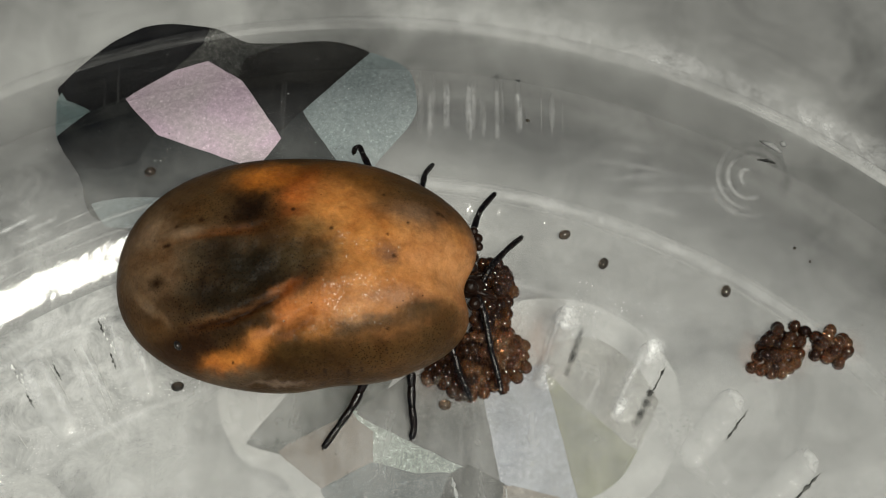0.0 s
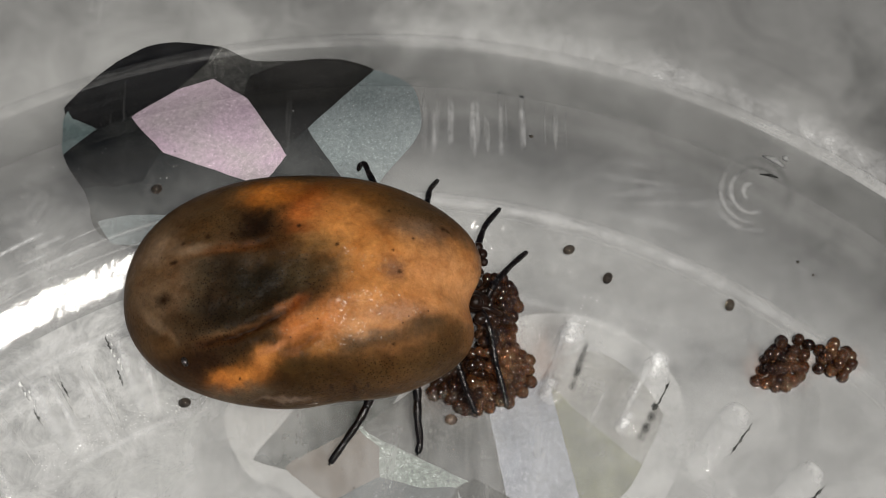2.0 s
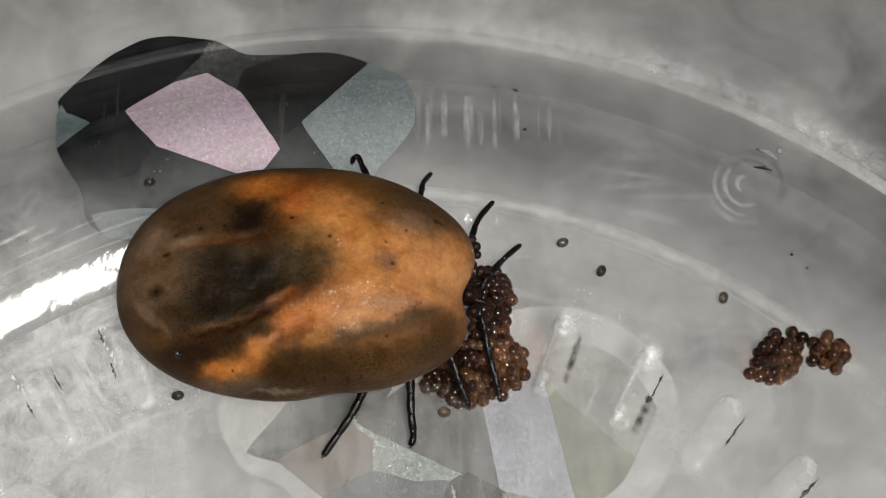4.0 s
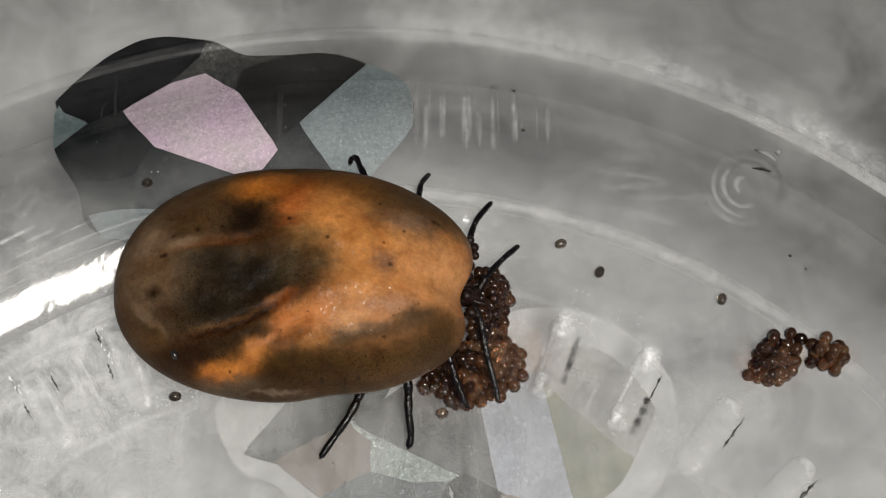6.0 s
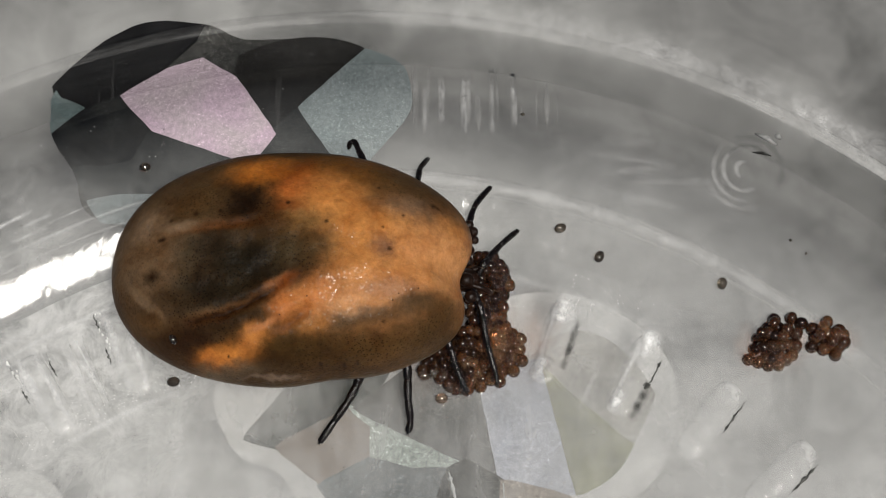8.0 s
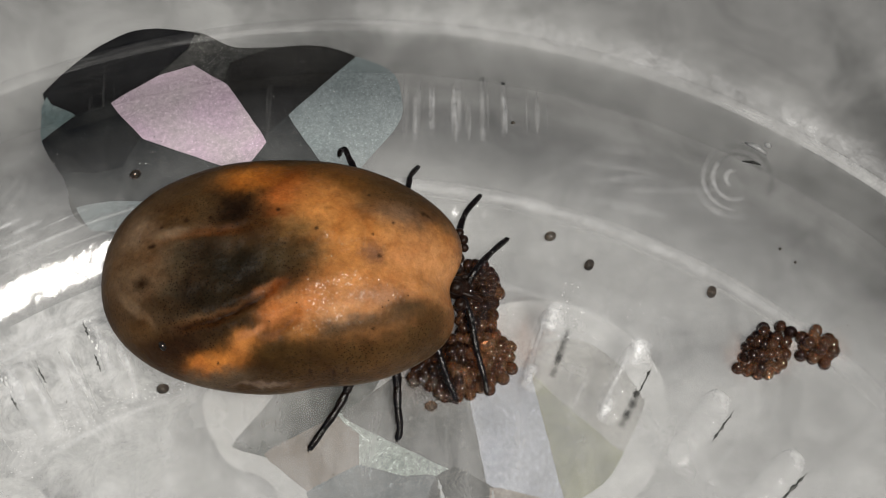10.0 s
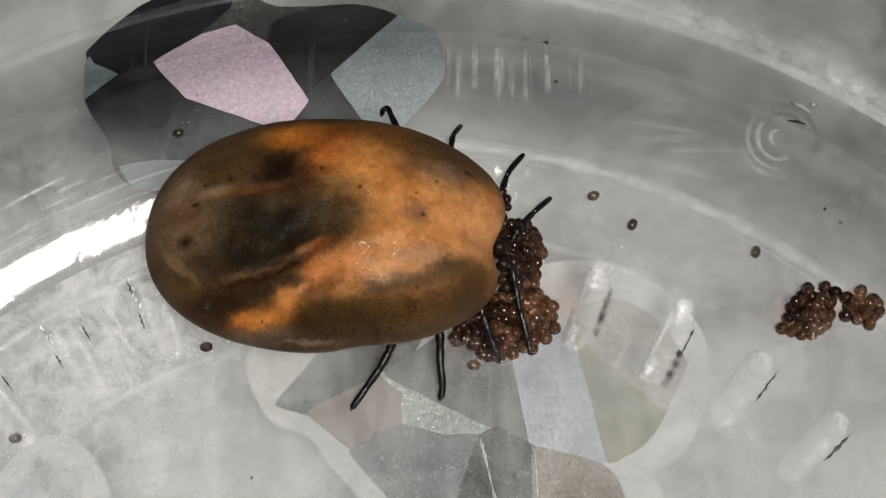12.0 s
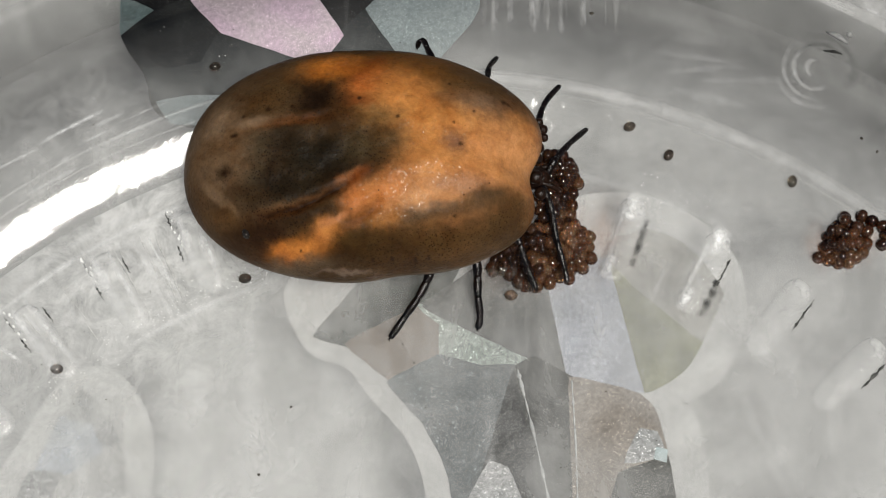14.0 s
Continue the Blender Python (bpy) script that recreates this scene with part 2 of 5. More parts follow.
def make_cuticle():
    """The swollen skin of the tick: its pigment with some light and shade painted in, fine dark stipple, a wet sheen
    broken by wrinkles.
    """
    k = Mat("tick_cuticle")
    pig = k.t.nodes.new("ShaderNodeVertexColor")
    pig.layer_name = "pigment"
    cells = k.n("TexVoronoi", Scale=10.5 / MM, Randomness=1.0)
    k.link(k.coords(), cells.inputs["Vector"])
    dots = k.ramp(cells.outputs["Distance"], (0.14, grey(0.40)), (0.42, grey(1.25)))
    grey_of = k.t.nodes.new("ShaderNodeRGBToBW")
    k.link(pig.outputs[0], grey_of.inputs[0])
    dull = k.ramp(grey_of.outputs[0], (0.008, grey(1.0)), (0.03, grey(0.9)), (0.06, grey(0.35)), (0.2, grey(0.12)))
    where = k.mix(1.0, dull, k.ramp(k.noise(0.6, 3, 0.6), (0.34, grey(0.15)), (0.60, grey(1.0))), "MULTIPLY")
    base = k.mix(where, pig.outputs[0], k.mix(1.0, pig.outputs[0], dots, "MULTIPLY"))
    veins = k.ramp(k.noise(2.0, 6, 0.68, 0.8), (0.26, grey(0.74)), (0.50, grey(0.98)), (0.74, grey(1.16)))
    base = k.mix(1.0, base, veins, "MULTIPLY")
    warm = k.ramp(k.noise(0.9, 4, 0.6, 0.5), (0.30, (0.78, 0.68, 0.58)), (0.55, (1.0, 1.0, 1.0)), (0.75, (1.12, 1.16, 1.25)))
    base = k.mix(1.0, base, warm, "MULTIPLY")
    fleck = k.ramp(k.noise(5.5, 4, 0.7), (0.50, grey(0.0)), (0.72, grey(1.0)))
    base = k.mix(k.mix(1.0, fleck, dull, "MULTIPLY"), base, k.mix(0.03, base, (0.13, 0.10, 0.065)))
    base = k.mix(1.0, base, k.ramp(k.noise(5.0, 5, 0.75), (0.32, grey(0.82)), (0.68, grey(1.18))), "MULTIPLY")
    spots = k.n("TexVoronoi", Scale=1.9 / MM, Randomness=1.0)
    k.link(k.coords(), spots.inputs["Vector"])
    k.color(k.mix(1.0, base, k.ramp(spots.outputs["Distance"], (0.03, grey(0.3)), (0.08, grey(1.0))), "MULTIPLY"))
    k.set(Roughness=0.5, Subsurface_Weight=0.1, Subsurface_Scale=0.2 * MM, Coat_Weight=0.10, Coat_Roughness=0.10)
    k.bsdf.inputs["Subsurface Radius"].default_value = (1.0, 0.4, 0.15)
    k.bsdf.inputs["Specular IOR Level"].default_value = 0.06
    one = k.bump(k.noise(1.3, 4, 0.6, 0.3), 0.10, 0.6)
    two = k.bump(k.noise(6.0, 3, 0.6), 0.03, 0.6, one)
    drops = k.n("TexVoronoi", Scale=6.5 / MM, Randomness=1.0)
    k.link(k.coords(), drops.inputs["Vector"])
    film = k.bump(k.ramp(drops.outputs["Distance"], (0.0, grey(1.0)), (0.75, grey(0.0))), 0.034, 0.9, one)
    k.link(film, k.bsdf.inputs["Coat Normal"])
    wet = k.mix(1.0, k.ramp(grey_of.outputs[0], (0.05, grey(0.02)), (0.16, grey(0.30))), k.ramp(k.noise(1.6, 4, 0.7), (0.42, grey(0.12)), (0.62, grey(1.0))), "MULTIPLY")
    k.link(wet, k.bsdf.inputs["Coat Weight"])
    k.link(two, k.bsdf.inputs["Normal"])
    return k.m


def make_chitin(name, a, b, rough=0.28, gloss=0.2):
    k = Mat(name)
    k.color(k.ramp(k.noise(4.0, 4, 0.6), (0.35, a), (0.65, b)))
    k.set(Roughness=rough)
    k.bsdf.inputs["Specular IOR Level"].default_value = gloss
    k.bump(k.noise(9.0, 4, 0.7), 0.035, 0.8)
    return k.m


def make_egg(name, low, mid, high, glow, clear=0.72):
    """Glossy egg, its inside lit through, each one of its own tone."""
    k = Mat(name)
    info = k.t.nodes.new("ShaderNodeObjectInfo")
    tone = k.ramp(info.outputs["Random"], (0.0, low), (0.5, mid), (1.0, high))
    cloud = k.ramp(k.noise(4.0, 3, 0.6), (0.35, grey(0.75)), (0.65, grey(1.15)))
    k.color(k.mix(1.0, tone, cloud, "MULTIPLY"))
    k.set(Roughness=0.12, Subsurface_Weight=glow, Subsurface_Scale=0.22 * MM, Transmission_Weight=clear, IOR=1.36, Coat_Weight=0.45, Coat_Roughness=0.05)
    k.bsdf.inputs["Subsurface Radius"].default_value = (1.0, 0.55, 0.35)
    return k.m


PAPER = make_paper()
PLASTIC = make_plastic("hazy_clear_plastic", 0.04, 0.34, 0.3, gloss=0.08, tint=(0.82, 0.82, 0.81), cloud=((-10.5, 18.8, 7.0, 0.55), (-13.0, 10.5, 7.5, 0.14)), wipe=0.11)
# ring and wall are tinted darker towards the wall foot, as painted shade
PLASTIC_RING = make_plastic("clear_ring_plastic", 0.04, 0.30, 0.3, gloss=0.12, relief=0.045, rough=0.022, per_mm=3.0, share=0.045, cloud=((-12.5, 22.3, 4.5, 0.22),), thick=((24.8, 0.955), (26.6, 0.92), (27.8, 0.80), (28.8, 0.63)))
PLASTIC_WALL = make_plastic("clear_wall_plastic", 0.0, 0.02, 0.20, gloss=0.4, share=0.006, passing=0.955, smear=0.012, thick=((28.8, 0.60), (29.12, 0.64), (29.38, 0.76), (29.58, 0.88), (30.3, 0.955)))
PLASTIC_RIM = make_plastic("scuffed_rim_plastic", 0.25, 0.75, 0.8, gloss=0.45, share=0.006, worn=True, passing=0.96, smear=0.2)
PLASTIC_RIB = make_plastic("frosted_rib_plastic", 0.05, 0.26, 1.0, gloss=0.10, tint=(0.86, 0.86, 0.85), relief=0.03, rough=0.035, share=0.014, ends=(18.4, 21.6), passing=1.0, per_mm=8.0)
PLASTIC_MARK = make_plastic("pale_mark_plastic", 0.02, 0.16, 0.9, gloss=0.35, share=0.015, passing=1.0)
PLASTIC_LINE = make_plastic("faint_line_plastic", 0.02, 0.12, 0.25, gloss=0.3, share=0.02, passing=1.0)
# milky white plastic that paints glints on floor and gate
PLASTIC_GLINT = make_plastic("white_scuffed_plastic", 0.25, 0.95, 2.0, gloss=0.12, tint=(0.88, 0.88, 0.87), relief=0.04, passing=1.0)
# white marks: painted glints and glare, and real wear of the plastic
GLINT_WEAR = make_soft_mark()
# dark soft marks that paint in refraction shade beside ribs and gate
REFRACTION_SHADE = make_soft_mark("smoky_mould_smudge", (0.02, 0.02, 0.019), (0.06, 0.06, 0.058), 0.75)
CUTICLE = make_cuticle()
CHITIN = make_chitin("dark_leg_chitin", (0.0008, 0.0006, 0.0005), (0.006, 0.003, 0.002), 0.2, 0.45)
JOINT = make_chitin("pale_joint_skin", (0.16, 0.10, 0.06), (0.34, 0.25, 0.17), 0.4)
MOUTH = make_chitin("brown_mouth_chitin", (0.004, 0.002, 0.001), (0.016, 0.007, 0.004))
EGG = make_egg("amber_egg_shell", (0.20, 0.082, 0.032), (0.38, 0.17, 0.072), (0.58, 0.32, 0.16), 0.2, 0.86)
EGG_BROWN = make_egg("brown_egg_shell", (0.06, 0.026, 0.013), (0.13, 0.056, 0.027), (0.26, 0.12, 0.06), 0.2, 0.84)
EGG_DARK = make_egg("smoky_egg_shell", (0.11, 0.088, 0.07), (0.15, 0.12, 0.095), (0.20, 0.16, 0.125), 0.2, 0.9)
EGG_PALE = make_egg("pale_egg_shell", (0.38, 0.28, 0.21), (0.46, 0.35, 0.27), (0.55, 0.44, 0.35), 0.2, 0.9)
FILM = make_egg("brown_egg_film", (0.05, 0.018, 0.008), (0.06, 0.022, 0.01), (0.07, 0.026, 0.012), 0.3, 0.4)
EGG_TINT = make_soft_mark("rusty_stain", (0.40, 0.17, 0.09), (0.50, 0.24, 0.13))
CREASE = make_chitin("silver_crease", (0.40, 0.41, 0.41), (0.62, 0.63, 0.62), 0.3)
# white for painted glints and sparkle specks, and for plastic crumbs
GLINT_CRUMB = make_chitin("white_chipped_plastic", (0.62, 0.62, 0.61), (0.85, 0.85, 0.84), 0.25)
DUST = make_chitin("dark_dust", (0.02, 0.017, 0.014), (0.06, 0.05, 0.04), 0.7)
# near-black for the thin lines where the plastic refracts dark
REFRACTION_DARK = make_chitin("dark_mould_mark", (0.015, 0.015, 0.014), (0.09, 0.09, 0.085), 0.5)
BORDER = make_foil("white_sticker_paper", (0.53, 0.53, 0.52), (0.62, 0.62, 0.61), 0.6, 0.0, 0.9, 0.15)
# the dark tones put the foil's reflection of dark surroundings into base colour
FOILS = {
    "charcoal": make_foil("charcoal_foil", (0.006, 0.006, 0.007), (0.014, 0.014, 0.015)),
    "graphite": make_foil("graphite_foil", (0.012, 0.014, 0.016), (0.045, 0.047, 0.045)),
    "umber": make_foil("umber_foil", (0.022, 0.021, 0.019), (0.045, 0.043, 0.040)),
    "slate": make_foil("slate_foil", (0.045, 0.050, 0.050), (0.075, 0.080, 0.078)),
    "pink": make_foil("pink_foil", (0.80, 0.68, 0.72), (0.84, 0.64, 0.77)),
    "ice": make_foil("ice_blue_foil", (0.29, 0.34, 0.345), (0.38, 0.43, 0.435)),
    "teal": make_foil("pale_teal_foil", (0.20, 0.27, 0.27), (0.32, 0.38, 0.38)),
}
FOILS |= {
    "ash": make_foil("ash_grey_foil", (0.058, 0.059, 0.055), (0.095, 0.094, 0.087), grit=0.9),
    "mist": make_foil("mist_grey_foil", (0.06, 0.072, 0.076), (0.115, 0.132, 0.138), per_mm=0.35, grit=0.9),
    "frost": make_foil("frost_foil", (0.46, 0.46, 0.45), (0.62, 0.62, 0.61)),
    "frost_blue": make_foil("frost_blue_foil", (0.44, 0.48, 0.53), (0.58, 0.61, 0.66)),
    "silver": make_foil("silver_foil", (0.26, 0.27, 0.27), (0.40, 0.40, 0.40), grit=0.9),
    "peach": make_foil("peach_foil", (0.215, 0.175, 0.14), (0.27, 0.22, 0.18)),
    "mint": make_foil("mint_foil", (0.29, 0.35, 0.315), (0.44, 0.49, 0.45), 0.4, grit=0.9),
    "pearl": make_foil("pearl_blue_foil", (0.36, 0.38, 0.43), (0.52, 0.54, 0.60)),
    "olive": make_foil("olive_foil", (0.20, 0.205, 0.145), (0.33, 0.335, 0.22)),
    "moss": make_foil("moss_grey_foil", (0.028, 0.034, 0.028), (0.055, 0.063, 0.052), grit=0.9),
    "ivory": make_foil("ivory_foil", (0.33, 0.32, 0.295), (0.44, 0.43, 0.40)),
    "lead": make_foil("lead_grey_foil", (0.035, 0.035, 0.034), (0.065, 0.065, 0.063), grit=1.0),
    "painted_glint": make_foil("glittering_foil", (0.62, 0.80, 0.80), (0.85, 0.92, 0.92), 0.25, 0.6),
    "beige": make_foil("beige_foil", (0.23, 0.205, 0.18), (0.30, 0.27, 0.24), grit=0.5),
}


# ---- mesh helpers ----
def part(name, bm, material, parent=None, label="", smooth=True):
    """Links a bmesh, drawn in mm, as one mesh object, under its thing if there is one."""
    bmesh.ops.scale(bm, vec=(MM, MM, MM), verts=bm.verts)
    me = bpy.data.meshes.new(name)
    bm.to_mesh(me)
    bm.free()
    if smooth:
        me.shade_smooth()
    for m in material if isinstance(material, (list, tuple)) else [material]:
        me.materials.append(m)
    ob = new(name, me)
    ob.parent = parent
    return tagged(ob, label)


def again(ob, parent, m):
    """Another object on the same mesh."""
    other = new(ob.name.split(".")[0], ob.data)
    other.parent, other.matrix_basis = parent, m
    return other


def thing(name, label, category, group="", kind="", at=(0, 0, 0)):
    ob = new(name)
    ob.empty_display_size = 0.001
    ob.location = Vector(at) * MM
    return tagged(ob, label, category, group, kind)


def lathe(profile, segments=288, closed=True, leave=()):
    """A body turned about z from (r, z) pairs; closed joins the last pair to the first."""
    bm = bmesh.new()
    rings = []
    for r, z in profile:
        if r == 0:
            rings.append([bm.verts.new((0, 0, z))])
        else:
            rings.append([bm.verts.new((r * math.cos(a), r * math.sin(a), z)) for a in (2 * math.pi * i / segments for i in range(segments))])
    pairs = list(zip(rings, rings[1:] + (rings[:1] if closed else [])))
    if not closed:
        pairs = pairs[:-1] if len(pairs) == len(rings) else pairs
    for k, (a, b) in enumerate(pairs):
        if k in leave:
            continue
        for i in range(segments):
            j = (i + 1) % segments
            quad = [a[i % len(a)], a[j % len(a)], b[j % len(b)], b[i % len(b)]]
            quad = list(dict.fromkeys(quad))
            if len(quad) > 2:
                bm.faces.new(quad)
    bmesh.ops.recalc_face_normals(bm, faces=bm.faces)
    return bm


def spline(points, steps=8, loop=False):
    """A smooth curve through the points."""
    pts = [Vector(p) for p in points]
    n = len(pts)
    out = []
    for i in range(n if loop else n - 1):
        p = [pts[(i + k) % n] if loop else pts[min(max(i + k, 0), n - 1)] for k in (-1, 0, 1, 2)]
        for s in range(steps):
            t = s / steps
            out.append(0.5 * (2 * p[1] + (p[2] - p[0]) * t + (2 * p[0] - 5 * p[1] + 4 * p[2] - p[3]) * t * t + (3 * p[1] - p[0] - 3 * p[2] + p[3]) * t ** 3))
    if not loop:
        out.append(pts[-1])
    return out


def tube(points, radii, sides=12, bm=None, cap=True):
    """A round body along a line of points, with a radius at each."""
    bm = bm or bmesh.new()
    pts = [Vector(p) for p in points]
    up, rings = Vector((0.13, 0.21, 0.97)), []
    for i, p in enumerate(pts):
        way = (pts[min(i + 1, len(pts) - 1)] - pts[max(i - 1, 0)]).normalized()
        a = way.cross(up).normalized()
        b = way.cross(a)
        rings.append([bm.verts.new(p + radii[i] * (math.cos(k) * a + math.sin(k) * b)) for k in (2 * math.pi * j / sides for j in range(sides))])
    for r, s in zip(rings, rings[1:]):
        for j in range(sides):
            bm.faces.new((r[j], r[(j + 1) % sides], s[(j + 1) % sides], s[j]))
    if cap:
        bm.faces.new(rings[0][::-1])
        bm.faces.new(rings[-1])
    bmesh.ops.recalc_face_normals(bm, faces=bm.faces)
    return bm


def streak(points, wide, wear, seed=0.0):
    """A soft streak on a surface: strongest along its middle, fading to its sides and ends."""
    bm = bmesh.new()
    layer = bm.verts.layers.float_color.new("wear")
    pts, rows = [Vector(p) for p in points], []
    for i, p in enumerate(pts):
        way = (pts[min(i + 1, len(pts) - 1)] - pts[max(i - 1, 0)]).normalized()
        side = Vector((-way.y, way.x, 0)).normalized()
        end = math.sin(math.pi * i / (len(pts) - 1)) ** 0.6 if 0 < i < len(pts) - 1 else 0.0
        here = wide * (0.75 + 0.5 * noise.noise((i * 0.4, seed, 1)))
        row = []
        for j in range(-4, 5):
            v = bm.verts.new(p + side * here * j / 4)
            g = wear * end * math.cos(math.pi * j / 8) ** 2 * (0.75 + 0.6 * noise.noise((i * 0.5, seed, 5)))
            v[layer] = (g, g, g, 1)
            row.append(v)
        rows.append(row)
    for r, q in zip(rows, rows[1:]):
        for j in range(8):
            bm.faces.new((r[j], q[j], q[j + 1], r[j + 1]))
    bmesh.ops.recalc_face_normals(bm, faces=bm.faces)
    return bm


def above(bm, z):
    """Keep what rises above a height."""
    low = [f for f in bm.faces if all(v.co.z < z for v in f.verts)]
    bmesh.ops.delete(bm, geom=low, context="FACES")
    return bm


def slab(outline, z0, z1):
    """A flat plate with a straight edge between two heights."""
    bm = bmesh.new()
    low = [bm.verts.new((p[0], p[1], z0)) for p in outline]
    high = [bm.verts.new((p[0], p[1], z1)) for p in outline]
    bm.faces.new(low[::-1])
    bm.faces.new(high)
    for i in range(len(low)):
        j = (i + 1) % len(low)
        bm.faces.new((low[i], low[j], high[j], high[i]))
    bmesh.ops.recalc_face_normals(bm, faces=bm.faces)
    bmesh.ops.triangulate(bm, faces=[f for f in bm.faces if len(f.verts) > 4])
    return bm


def foil_plate(outline, z0, z1, soft):
    """A thin plate whose printed edge thins out over a narrow skirt; wavy at a small scale."""
    pts = []
    flat = [Vector((p[0], p[1], 0)) for p in outline]
    for a, b in zip(flat, flat[1:] + flat[:1]):
        n = max(1, int((b - a).length / 0.25))
        pts += [a + (b - a) * i / n for i in range(n)]
    turn = sum(a.x * b.y - b.x * a.y for a, b in zip(pts, pts[1:] + pts[:1]))
    out = []
    for a, b, c in zip(pts[-1:] + pts[:-1], pts, pts[1:] + pts[:1]):
        way = (c - a).normalized()
        out.append(Vector((way.y, -way.x, 0)) * (1 if turn > 0 else -1))
    pts = [p + 0.03 * noise.noise_vector(p * 2.1) for p in pts]
    pts = [Vector((p.x, p.y, 0)) for p in pts]
    bm = slab(pts, z0, z1)
    layer = bm.verts.layers.float_color.new("cover")
    for v in bm.verts:
        v[layer] = (1, 1, 1, 1)
    inner = [bm.verts.new((p.x, p.y, z1 + 0.0002)) for p in pts]
    outer = [bm.verts.new((p.x + soft * o.x, p.y + soft * o.y, z1 + 0.0002)) for p, o in zip(pts, out)]
    for v in inner:
        v[layer] = (1, 1, 1, 1)
    for i in range(len(pts)):
        j = (i + 1) % len(pts)
        bm.faces.new((inner[i], inner[j], outer[j], outer[i]))
    return bm


# ---- table ----


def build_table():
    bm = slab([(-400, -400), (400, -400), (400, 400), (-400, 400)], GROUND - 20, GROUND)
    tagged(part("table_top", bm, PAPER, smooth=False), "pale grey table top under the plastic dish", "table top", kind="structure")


# ---- stickers ----
def build_sticker(label, outline, facets, border=None):
    """A scalloped paper sticker with a mosaic of foil facets."""
    st = thing("holographic_sticker", label, "sticker", "stickers under the dish")
    if border:
        mid = sum((Vector((*p, 0)) for p in outline), Vector()) / len(outline)
        outline = [tuple((mid + 0.93 * (Vector((*p, 0)) - mid))[:2]) for p in outline]
    part("backing", foil_plate(spline(outline, 8, True), UNDER - 0.075, UNDER - 0.045, 0.12 if border else 0.22), border or BORDER, st, "paper border", False)
    for n, (foil, pts, curve) in enumerate(facets):
        pts = [Vector((*p, 0)) for p in pts]
        mid = sum(pts, Vector()) / len(pts)
        pts = [mid + (p - mid) * 0.995 for p in pts]
        if curve:
            a, b = curve
            pts = pts[:a] + spline(pts[a:b + 1], 6) + pts[b + 1:]
        part("foil_facet", foil_plate(pts, UNDER - 0.046, UNDER - 0.012 + 0.0016 * n, 0.14), FOILS[foil], st, smooth=False)


def build_creases():
    """Two pale ridges in the foil."""
    for a, b, wide in (((0.38, -7.5), (1.55, -12.9), 0.07), ((2.27, -7.9), (2.38, -12.9), 0.045)):
        pts = spline([(a[0], a[1], UNDER), ((a[0] + b[0]) / 2 + 0.04, (a[1] + b[1]) / 2, UNDER), (b[0], b[1], UNDER)], 20)
        ob = part("foil_crease", tube(pts, [0.012 + wide * abs(noise.noise((i * 1.9, a[0], 0))) * 2 for i in range(len(pts))], 6), CREASE)
        tagged(ob, "thin pale crease in the holographic foil", "crease", "foil creases")


